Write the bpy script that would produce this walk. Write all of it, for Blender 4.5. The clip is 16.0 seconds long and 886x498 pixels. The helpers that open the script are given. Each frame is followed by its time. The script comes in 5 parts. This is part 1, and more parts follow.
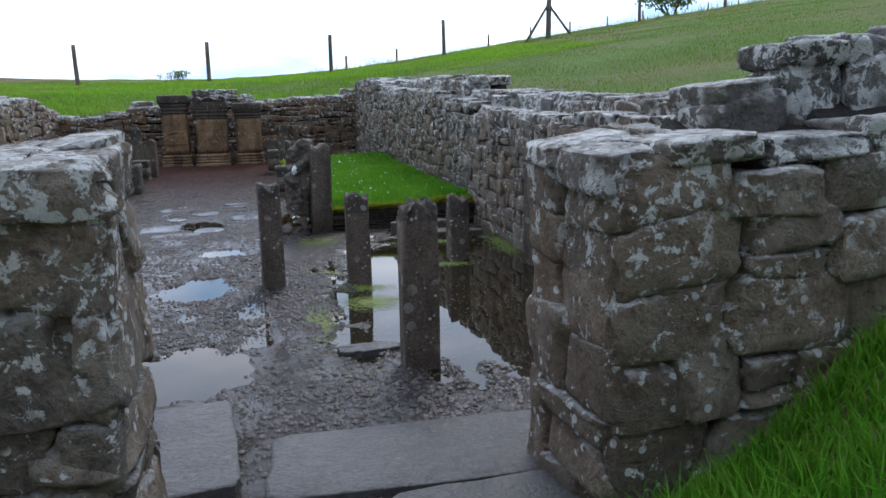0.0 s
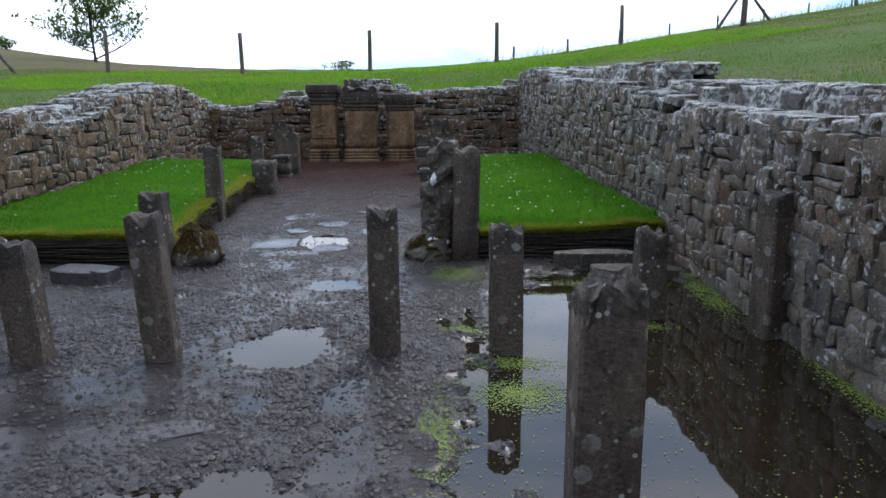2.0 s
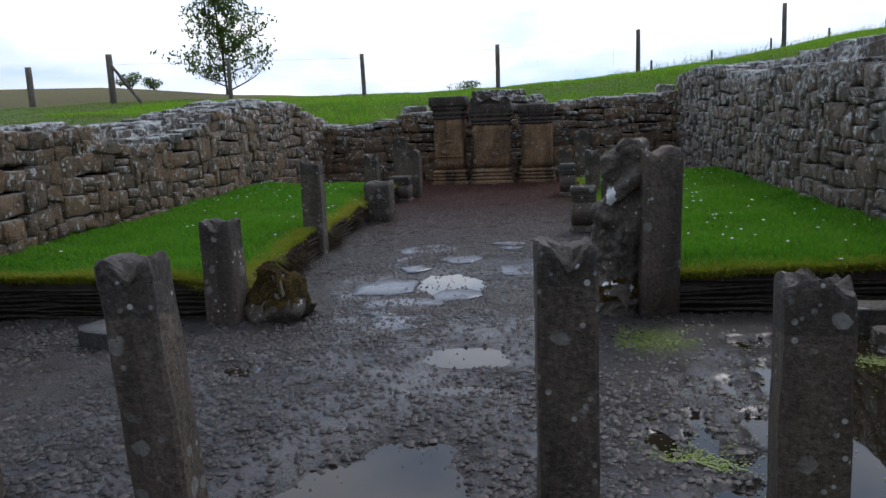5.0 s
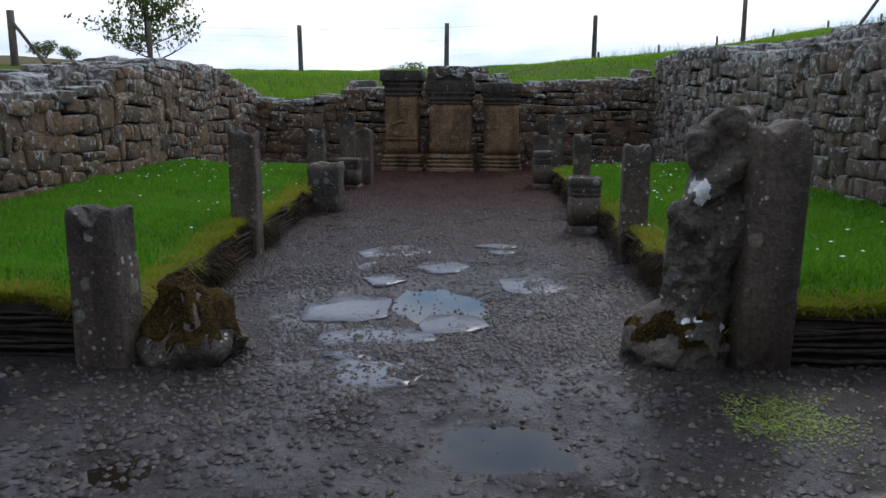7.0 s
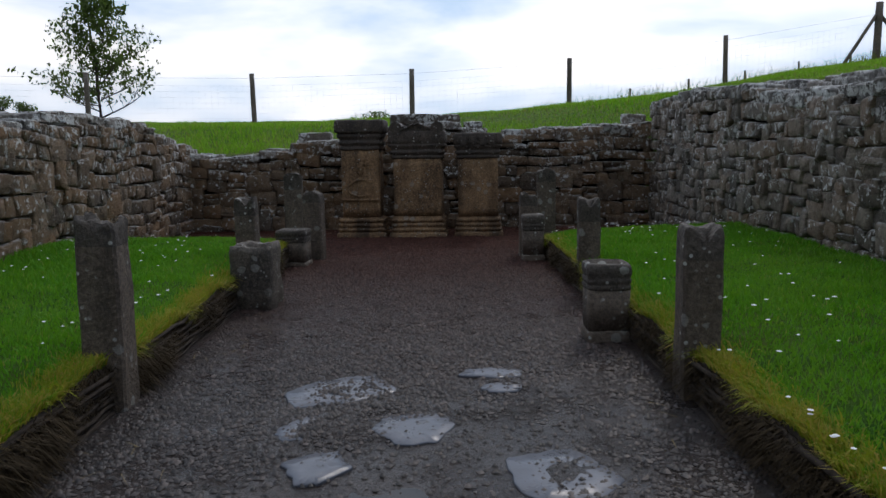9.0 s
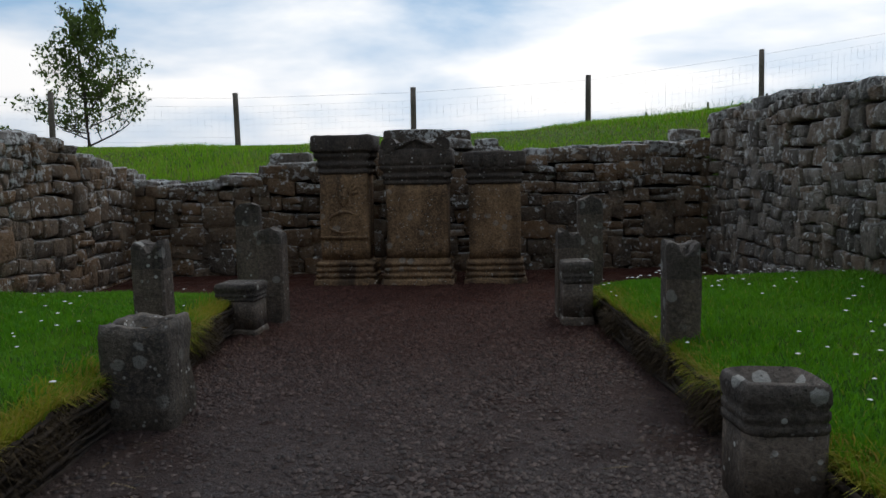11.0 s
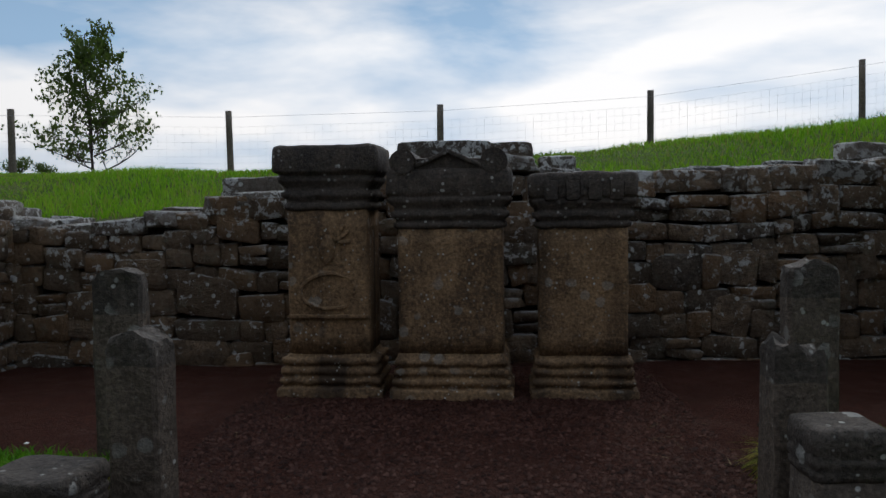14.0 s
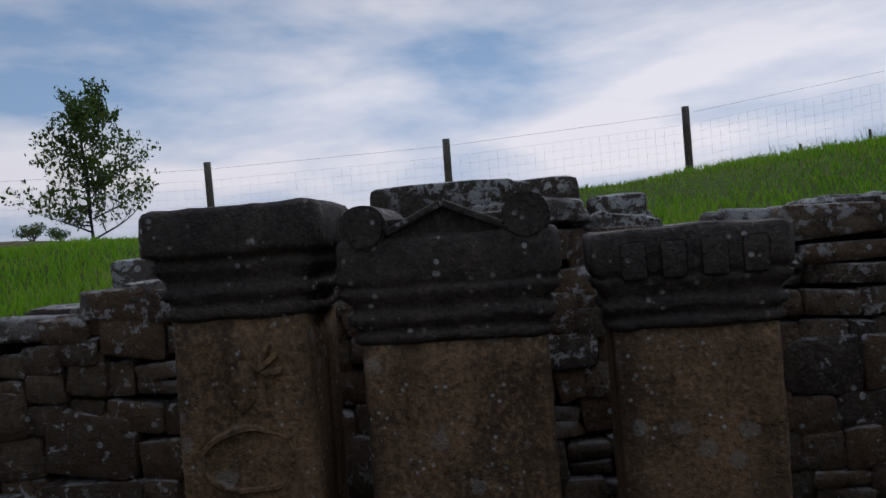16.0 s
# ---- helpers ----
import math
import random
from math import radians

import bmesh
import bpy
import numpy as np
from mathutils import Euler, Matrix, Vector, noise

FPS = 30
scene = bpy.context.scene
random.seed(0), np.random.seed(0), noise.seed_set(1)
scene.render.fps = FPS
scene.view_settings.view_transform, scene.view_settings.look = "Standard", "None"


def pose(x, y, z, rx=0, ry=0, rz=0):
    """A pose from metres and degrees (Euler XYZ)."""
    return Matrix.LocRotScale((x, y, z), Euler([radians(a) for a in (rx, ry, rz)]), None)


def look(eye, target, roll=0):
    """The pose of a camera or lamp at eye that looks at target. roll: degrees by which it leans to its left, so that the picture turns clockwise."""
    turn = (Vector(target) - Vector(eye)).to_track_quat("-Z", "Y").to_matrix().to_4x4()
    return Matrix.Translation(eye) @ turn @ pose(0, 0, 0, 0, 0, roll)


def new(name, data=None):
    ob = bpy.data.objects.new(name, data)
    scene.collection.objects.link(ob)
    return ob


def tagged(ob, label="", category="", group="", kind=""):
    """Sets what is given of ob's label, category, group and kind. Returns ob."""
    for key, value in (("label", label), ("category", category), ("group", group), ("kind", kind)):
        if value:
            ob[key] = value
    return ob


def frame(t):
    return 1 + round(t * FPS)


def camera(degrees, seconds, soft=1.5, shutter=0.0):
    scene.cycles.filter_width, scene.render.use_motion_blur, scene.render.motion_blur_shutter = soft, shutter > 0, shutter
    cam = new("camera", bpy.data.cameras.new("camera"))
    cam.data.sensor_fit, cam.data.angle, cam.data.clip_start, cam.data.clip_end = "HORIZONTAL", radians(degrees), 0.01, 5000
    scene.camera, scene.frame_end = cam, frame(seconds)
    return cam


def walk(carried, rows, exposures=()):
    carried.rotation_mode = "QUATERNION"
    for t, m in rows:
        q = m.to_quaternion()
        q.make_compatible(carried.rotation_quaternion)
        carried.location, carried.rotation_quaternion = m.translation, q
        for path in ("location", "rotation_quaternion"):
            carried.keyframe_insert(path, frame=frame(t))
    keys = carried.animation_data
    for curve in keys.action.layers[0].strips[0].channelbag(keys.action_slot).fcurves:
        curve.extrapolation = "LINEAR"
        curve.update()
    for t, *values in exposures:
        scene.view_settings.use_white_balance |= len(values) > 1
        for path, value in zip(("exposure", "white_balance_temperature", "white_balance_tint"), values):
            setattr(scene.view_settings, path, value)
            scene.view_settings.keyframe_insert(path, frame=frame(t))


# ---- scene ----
cam = camera(60.0, 16.0)
PATH = [
    (0, (1.826, -4.884, 1.509), (2.164, -2.957, 1.092), -1.0),
    (0.5, (1.81, -4.439, 1.491), (2.091, -2.512, 1.036), 2.9),
    (1, (1.837, -3.932, 1.505), (2.102, -2.005, 1.038), 3.1),
    (1.5, (1.909, -3.448, 1.48), (1.975, -1.501, 1.03), 1.0),
    (2, (1.998, -2.998, 1.459), (1.926, -1.046, 1.031), -0.4),
    (2.5, (2.016, -2.609, 1.476), (1.915, -0.653, 1.071), -0.8),
    (3, (2.068, -2.241, 1.472), (1.763, -0.304, 1.079), -2.9),
    (3.5, (2.051, -2.031, 1.423), (1.619, -0.122, 1.014), -4.1),
    (3.7, (2.013, -1.912, 1.366), (1.576, -0.002, 0.962), -3.7),
    (5.8, (1.407, -0.625, 1.102), (1.14, 1.33, 0.773), 0.7),
    (6, (1.367, -0.505, 1.077), (1.142, 1.456, 0.752), 1.4),
    (6.5, (1.186, -0.074, 1.04), (0.971, 1.884, 0.69), 1.2),
    (7, (1.048, 0.298, 1.007), (0.841, 2.25, 0.625), 0.3),
    (7.5, (0.933, 0.684, 1.095), (0.765, 2.647, 0.751), 0.7),
    (8, (0.926, 1.146, 1.057), (0.841, 3.123, 0.761), 0.9),
    (8.5, (0.912, 1.506, 1.069), (0.802, 3.483, 0.791), -0.1),
    (9, (0.882, 1.992, 1.076), (0.751, 3.97, 0.812), -0.9),
    (9.2, (0.868, 2.162, 1.076), (0.748, 4.142, 0.822), -0.7),
    (11.3, (0.721, 4.352, 1.006), (0.567, 6.338, 0.827), -1.3),
    (11.5, (0.730, 4.561, 1.032), (0.515, 6.542, 0.860), -1.7),
    (12, (0.662, 5.044, 0.994), (0.486, 7.030, 0.832), -1.9),
    (12.5, (0.567, 5.481, 0.998), (0.434, 7.471, 0.848), -1.8),
    (13, (0.493, 6.006, 1.018), (0.254, 7.986, 0.875), -2.4),
    (13.5, (0.412, 6.443, 1.020), (0.122, 8.417, 0.874), -1.3),
    (14, (0.373, 6.939, 1.044), (0.171, 8.926, 0.942), -0.8),
    (14.5, (0.346, 7.402, 1.117), (0.127, 9.389, 1.058), -1.2),
    (15, (0.33, 7.854, 1.12), (0.102, 9.841, 1.099), -2.3),
    (15.5, (0.294, 8.282, 1.167), (0.1, 10.273, 1.193), -2.9),
    (16, (0.265, 8.775, 1.222), (0.018, 10.76, 1.22), -4.5),
]
EXPOSE = [(0.0, 0.12, 6300, 14), (1.5, 0.1, 6300, 14), (3.5, -0.3, 6350, 14), (7.0, -0.5, 6550, 15), (9.0, -0.74, 6700, 14), (12.5, -0.95, 6950, 11), (14.5, -1.12, 6750, 14), (16.0, -1.4, 6450, 19)]
walk(cam, [(t, look(eye, target, roll)) for t, eye, target, roll in PATH], EXPOSE)

# ---- world and sun: bright overcast, the sun veiled beyond the altars ----
SUN_EL, SUN_AZ = radians(45), radians(18)
world = bpy.data.worlds.new("overcast")
scene.world = world
world.use_nodes = True
wn, wl = world.node_tree.nodes, world.node_tree.links
wn.clear()
w_out = wn.new("ShaderNodeOutputWorld")
w_bg = wn.new("ShaderNodeBackground")
w_sky = wn.new("ShaderNodeTexSky")
w_sky.sky_type, w_sky.sun_disc = "NISHITA", False
w_sky.sun_elevation, w_sky.sun_rotation = SUN_EL, SUN_AZ
w_dim = wn.new("ShaderNodeVectorMath")
w_dim.operation = "SCALE"
w_dim.inputs[3].default_value = 0.10
w_tex = wn.new("ShaderNodeTexCoord")
w_map = wn.new("ShaderNodeMapping")
w_map.inputs["Scale"].default_value = (1.0, 0.8, 3.4)
w_map.inputs["Rotation"].default_value = (0.0, radians(12), radians(30))
w_noise = wn.new("ShaderNodeTexNoise")
w_noise.inputs["Scale"].default_value = 2.4
w_noise.inputs["Detail"].default_value = 6
w_noise.inputs["Roughness"].default_value = 0.52
w_noise.inputs["Distortion"].default_value = 0.15
w_ramp = wn.new("ShaderNodeValToRGB")
w_ramp.color_ramp.elements[0].position, w_ramp.color_ramp.elements[0].color = 0.37, (0.30, 0.48, 0.70, 1)
w_ramp.color_ramp.elements[1].position, w_ramp.color_ramp.elements[1].color = 0.60, (0.97, 0.98, 1.0, 1)
w_sep = wn.new("ShaderNodeSeparateXYZ")
w_low = wn.new("ShaderNodeValToRGB")  # overcast: bright veil at the horizon, heavier cloud above it, brighter again overhead
for k, (at, tone) in enumerate(((0.0, (0.92, 0.93, 0.95)), (0.20, (0.90, 0.93, 0.95)), (0.40, (0.56, 0.61, 0.67)), (0.62, (0.80, 0.84, 0.92)), (1.0, (0.92, 0.96, 1.0)))):
    e = w_low.color_ramp.elements[k] if k < 2 else w_low.color_ramp.elements.new(at)
    e.position, e.color = at, (*tone, 1)
w_dot = wn.new("ShaderNodeVectorMath")
w_dot.operation = "DOT_PRODUCT"
w_dot.inputs[1].default_value = (math.sin(SUN_AZ) * math.cos(SUN_EL), math.cos(SUN_AZ) * math.cos(SUN_EL), math.sin(SUN_EL))
w_glow = wn.new("ShaderNodeMapRange")
w_glow.interpolation_type = "SMOOTHSTEP"
w_glow.inputs[1].default_value, w_glow.inputs[2].default_value = -0.7, 0.9
w_glow.inputs[3].default_value, w_glow.inputs[4].default_value = 0.6, 2.5
w_all = wn.new("ShaderNodeVectorMath")
w_all.operation = "MULTIPLY"
w_mul = wn.new("ShaderNodeVectorMath")
w_mul.operation = "SCALE"
w_mix = wn.new("ShaderNodeMix")
w_mix.data_type = "RGBA"
w_mix.inputs[0].default_value = 0.86
wl.new(w_tex.outputs["Generated"], w_map.inputs["Vector"])
wl.new(w_map.outputs[0], w_noise.inputs["Vector"])
wl.new(w_noise.outputs["Fac"], w_ramp.inputs[0])
wl.new(w_tex.outputs["Generated"], w_sep.inputs[0])
wl.new(w_sep.outputs[2], w_low.inputs[0])
wl.new(w_ramp.outputs[0], w_all.inputs[0])
wl.new(w_tex.outputs["Generated"], w_dot.inputs[0])
wl.new(w_dot.outputs["Value"], w_glow.inputs[0])
wl.new(w_low.outputs[0], w_all.inputs[1])
wl.new(w_all.outputs[0], w_mul.inputs[0])
wl.new(w_glow.outputs[0], w_mul.inputs[3])
wl.new(w_sky.outputs[0], w_dim.inputs[0])
wl.new(w_dim.outputs[0], w_mix.inputs[6])
wl.new(w_mul.outputs[0], w_mix.inputs[7])
wl.new(w_mix.outputs[2], w_bg.inputs[0])
w_bg.inputs[1].default_value = 1.0
wl.new(w_bg.outputs[0], w_out.inputs[0])

sun = new("sun", bpy.data.lights.new("sun", "SUN"))
sun.data.energy, sun.data.angle, sun.data.color = 0.9, radians(14), (1.0, 0.96, 0.9)
sun.matrix_world = look((0, 0, 0), (-math.sin(SUN_AZ) * math.cos(SUN_EL), -math.cos(SUN_AZ) * math.cos(SUN_EL), -math.sin(SUN_EL)))


# ---- materials ----
class Mat:
    """A node material with short helpers."""

    def __init__(self, name, rough=0.8, spec=0.4):
        self.m = bpy.data.materials.new(name)
        self.m.use_nodes = True
        self.n, self.l = self.m.node_tree.nodes, self.m.node_tree.links
        self.b = self.n["Principled BSDF"]
        self.b.inputs["Roughness"].default_value = rough
        self.b.inputs["Specular IOR Level"].default_value = spec
        self.pos = self.n.new("ShaderNodeNewGeometry")

    def link(self, a, b):
        self.l.new(a, b)

    def noise(self, scale, detail=4, rough=0.6, distort=0.0, stretch=None):
        t = self.n.new("ShaderNodeTexNoise")
        t.inputs["Scale"].default_value, t.inputs["Detail"].default_value = scale, detail
        t.inputs["Roughness"].default_value, t.inputs["Distortion"].default_value = rough, distort
        self.link(self.at(stretch), t.inputs["Vector"])
        return t.outputs["Fac"]

    def voronoi(self, scale, stretch=None, feature="F1"):
        t = self.n.new("ShaderNodeTexVoronoi")
        t.feature = feature
        t.inputs["Scale"].default_value = scale
        self.link(self.at(stretch), t.inputs["Vector"])
        return t.outputs["Distance"]

    def at(self, stretch):
        if not stretch:
            return self.pos.outputs["Position"]
        v = self.n.new("ShaderNodeVectorMath")
        v.operation = "MULTIPLY"
        v.inputs[1].default_value = stretch
        self.link(self.pos.outputs["Position"], v.inputs[0])
        return v.outputs[0]

    def step(self, x, lo, hi, a=0.0, b=1.0):
        r = self.n.new("ShaderNodeMapRange")
        r.inputs[1].default_value, r.inputs[2].default_value = lo, hi
        r.inputs[3].default_value, r.inputs[4].default_value = a, b
        self.link(x, r.inputs[0])
        return r.outputs[0]

    def math(self, op, a, b):
        m = self.n.new("ShaderNodeMath")
        m.operation = op
        for k, v in enumerate((a, b)):
            if isinstance(v, (int, float)):
                m.inputs[k].default_value = v
            else:
                self.link(v, m.inputs[k])
        return m.outputs[0]

    def mix(self, f, a, b):
        x = self.n.new("ShaderNodeMix")
        x.data_type = "RGBA"
        for k, v in ((0, f), (6, a), (7, b)):
            if isinstance(v, (int, float)):
                x.inputs[k].default_value = v
            elif isinstance(v, tuple):
                x.inputs[k].default_value = (*v, 1)
            else:
                self.link(v, x.inputs[k])
        return x.outputs[2]

    def rnd(self, island=False):
        if island:
            return self.pos.outputs["Random Per Island"]
        return self.n.new("ShaderNodeObjectInfo").outputs["Random"]

    def up(self):
        s = self.n.new("ShaderNodeSeparateXYZ")
        self.link(self.pos.outputs["Normal"], s.inputs[0])
        return s.outputs[2]

    def bump(self, height, strength=0.5, dist=0.02):
        b = self.n.new("ShaderNodeBump")
        b.inputs["Strength"].default_value, b.inputs["Distance"].default_value = strength, dist
        self.link(height, b.inputs["Height"])
        self.link(b.outputs[0], self.b.inputs["Normal"])

    def done(self, colour, rough=None):
        if isinstance(colour, tuple):
            self.b.inputs["Base Color"].default_value = (*colour, 1)
        else:
            self.link(colour, self.b.inputs["Base Color"])
        if rough is not None:
            self.link(rough, self.b.inputs["Roughness"])
        return self.m


def rubble_stone(name, island, lichen=1.0, dark=(0.125, 0.110, 0.094), light=(0.41, 0.36, 0.30), rust=0.45, amount=0.59):
    """Dark weathered gritstone with white and grey-green lichen patches; tops also paled for sky light."""
    m = Mat(name, 0.8, 0.3)
    r = m.rnd(island)
    grain = m.noise(42, 6, 0.75)
    blot = m.noise(7.5, 6, 0.7, 0.5)
    base = m.mix(m.step(blot, 0.33, 0.66), dark, light)
    base = m.mix(m.math("MULTIPLY", m.step(r, 0.5, 1.0), rust), base, (0.26, 0.135, 0.055))
    base = m.mix(m.math("MULTIPLY", m.step(r, 0.45, 0.05), 0.7), base, (0.042, 0.037, 0.033))
    base = m.mix(m.math("MULTIPLY", m.step(grain, 0.52, 0.66), 0.55), base, (0.30, 0.265, 0.22))
    # low grain darkened: the shade of fine crevices is put into the colour
    base = m.mix(m.math("MULTIPLY", m.step(grain, 0.46, 0.36), 0.55), base, (0.022, 0.019, 0.016))
    base = m.mix(m.math("MULTIPLY", m.step(m.noise(19, 5, 0.7, 0.8), 0.43, 0.34), 0.5), base, (0.028, 0.024, 0.02))
    base = m.mix(m.math("MULTIPLY", m.step(m.noise(0.55, 4, 0.6), 0.46, 0.60), 0.45), base, (0.17, 0.105, 0.055))
    green = m.step(m.noise(10, 5, 0.65, 0.6), 0.56, 0.64)
    base = m.mix(m.math("MULTIPLY", green, 0.3), base, (0.19, 0.195, 0.14))
    # upward faces paler: lichen, plus skylight on the tops put into the colour
    top = m.math("MULTIPLY", m.step(m.up(), 0.4, 0.85), m.step(m.noise(11, 6, 0.75), 0.44, 0.54))
    base = m.mix(m.math("MULTIPLY", top, 0.75), base, (0.50, 0.50, 0.48))
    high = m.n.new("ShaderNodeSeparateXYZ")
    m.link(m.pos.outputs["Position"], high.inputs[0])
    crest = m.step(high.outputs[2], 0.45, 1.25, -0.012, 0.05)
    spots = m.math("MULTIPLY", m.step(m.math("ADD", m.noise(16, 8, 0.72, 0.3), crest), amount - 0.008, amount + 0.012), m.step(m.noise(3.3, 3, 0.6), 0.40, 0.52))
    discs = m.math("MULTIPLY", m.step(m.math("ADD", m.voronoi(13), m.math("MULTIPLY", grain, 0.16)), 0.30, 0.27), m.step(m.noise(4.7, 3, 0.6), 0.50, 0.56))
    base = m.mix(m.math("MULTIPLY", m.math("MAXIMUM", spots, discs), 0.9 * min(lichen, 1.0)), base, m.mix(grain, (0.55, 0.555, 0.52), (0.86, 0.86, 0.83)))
    m.bump(m.math("ADD", m.math("MULTIPLY", grain, 0.5), blot), 1.0, 0.06)
    return m.done(base)


def dressed_stone(name, dark, light, speck=0.6, streak=0.0, wet=0.72, size=24, discs=0.0):
    """Sawn or cast stone with fine grain, stains and small round lichen specks."""
    m = Mat(name, wet, 0.4)
    grain = m.noise(60, 5, 0.7)
    stain = m.noise(4.2, 6, 0.68, 0.6, (1, 1, 0.5))
    base = m.mix(m.step(stain, 0.32, 0.7), dark, light)
    base = m.mix(m.math("MULTIPLY", m.step(grain, 0.5, 0.68), 0.45), base, tuple(c * 1.7 for c in light))
    # low grain carries crevice shade as a darker colour
    base = m.mix(m.math("MULTIPLY", m.step(grain, 0.48, 0.36), 0.5), base, tuple(c * 0.45 for c in dark))
    base = m.mix(m.math("MULTIPLY", m.step(m.noise(21, 5, 0.7, 0.6), 0.45, 0.35), 0.45), base, tuple(c * 0.5 for c in dark))
    if streak:
        base = m.mix(m.math("MULTIPLY", m.step(m.noise(7, 3, 0.5, 0.2, (1, 1, 0.12)), 0.5, 0.7), streak), base, tuple(c * 0.5 for c in dark))
    dots = m.math("MULTIPLY", m.step(m.voronoi(size), 0.24, 0.17), m.step(m.noise(6.5, 3, 0.6), 0.5, 0.62))
    base = m.mix(m.math("MULTIPLY", dots, speck), base, (0.55, 0.55, 0.50))
    if discs:
        ring = m.math("ADD", m.voronoi(9), m.math("MULTIPLY", m.noise(17, 5, 0.65), 0.45))
        big = m.math("MULTIPLY", m.step(ring, 0.50, 0.47), m.step(m.noise(2.7, 3, 0.6), 0.47, 0.55))
        base = m.mix(m.math("MULTIPLY", big, discs), base, m.mix(grain, (0.22, 0.22, 0.19), (0.50, 0.50, 0.46)))
    # pits sunk in the bump below, with their shade mixed into the colour
    pits = m.step(m.voronoi(42), 0.16, 0.05)
    base = m.mix(m.math("MULTIPLY", pits, 0.5), base, tuple(c * 0.4 for c in dark))
    m.bump(m.math("SUBTRACT", m.math("ADD", m.math("MULTIPLY", grain, 0.5), m.noise(16, 4, 0.6)), m.math("MULTIPLY", pits, 0.5)), 0.8, 0.02)
    return m.done(base)


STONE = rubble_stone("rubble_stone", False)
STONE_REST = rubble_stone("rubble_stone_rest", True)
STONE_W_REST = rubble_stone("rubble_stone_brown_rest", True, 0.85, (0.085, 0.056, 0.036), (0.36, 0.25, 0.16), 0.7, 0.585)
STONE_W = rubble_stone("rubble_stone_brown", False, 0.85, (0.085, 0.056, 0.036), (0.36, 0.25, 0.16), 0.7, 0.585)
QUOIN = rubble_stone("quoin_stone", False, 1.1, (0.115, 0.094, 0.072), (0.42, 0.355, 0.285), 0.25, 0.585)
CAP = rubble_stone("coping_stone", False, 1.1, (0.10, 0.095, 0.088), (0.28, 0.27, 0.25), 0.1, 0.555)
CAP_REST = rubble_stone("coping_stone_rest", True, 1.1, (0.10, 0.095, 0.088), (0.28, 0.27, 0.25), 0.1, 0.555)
POST = dressed_stone("cast_post", (0.060, 0.045, 0.033), (0.165, 0.127, 0.094), 0.8, 0.5, discs=0.45)
POST_TOP = dressed_stone("cast_post_top", (0.028, 0.022, 0.017), (0.105, 0.086, 0.068), 0.8, discs=0.7)
ALTAR = dressed_stone("altar_stone", (0.066, 0.038, 0.019), (0.34, 0.205, 0.102), 0.85, 0.85, 0.75, 34, 0.35)
ALTAR_TOP = dressed_stone("altar_head", (0.028, 0.022, 0.018), (0.105, 0.080, 0.060), 0.75, 0.2, 0.65)
STATUE = dressed_stone("carved_stone", (0.036, 0.030, 0.024), (0.15, 0.122, 0.093), 0.9, 0.3, 0.68, 30, 0.4)
SILL = dressed_stone("sill_stone", (0.05, 0.047, 0.045), (0.115, 0.108, 0.104), 0.15, 0.0, 0.36)
FENCE_WOOD = dressed_stone("fence_wood", (0.10, 0.082, 0.068), (0.22, 0.18, 0.145), 0.0, 0.5)


def wet_slab():
    """Smooth grey flagstone under a film of rain, with grit left on it."""
    m = Mat("wet_flagstone", 0.16, 0.4)
    m.b.inputs["Coat Weight"].default_value, m.b.inputs["Coat Roughness"].default_value = 0.12, 0.15
    grain, stain = m.noise(70, 5, 0.7), m.noise(5, 5, 0.65, 0.4)
    c = m.mix(m.step(stain, 0.34, 0.66), (0.075, 0.08, 0.094), (0.13, 0.138, 0.16))
    c = m.mix(m.math("MULTIPLY", m.step(grain, 0.56, 0.68), 0.4), c, (0.05, 0.045, 0.042))
    c = m.mix(m.step(m.noise(26, 3, 0.6), 0.64, 0.68), c, (0.03, 0.024, 0.021))
    m.bump(m.noise(7, 3, 0.5), 0.12, 0.02)
    return m.done(c, m.step(stain, 0.35, 0.65, 0.22, 0.42))


SLAB = wet_slab()


def moss_material():
    """Shaggy brown-gold moss."""
    m = Mat("moss", 0.95, 0.15)
    tuft, blot = m.noise(75, 5, 0.75, 0.8), m.noise(13, 5, 0.7, 0.8)
    c = m.mix(m.step(blot, 0.36, 0.64), (0.022, 0.014, 0.006), (0.115, 0.072, 0.014))
    c = m.mix(m.math("MULTIPLY", m.step(tuft, 0.50, 0.64), 0.6), c, (0.22, 0.15, 0.035))
    m.bump(m.math("ADD", tuft, blot), 1.0, 0.05)
    return m.done(c)


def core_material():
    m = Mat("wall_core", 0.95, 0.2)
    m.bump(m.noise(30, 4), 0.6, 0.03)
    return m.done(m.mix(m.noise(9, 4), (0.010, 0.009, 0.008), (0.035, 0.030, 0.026)))


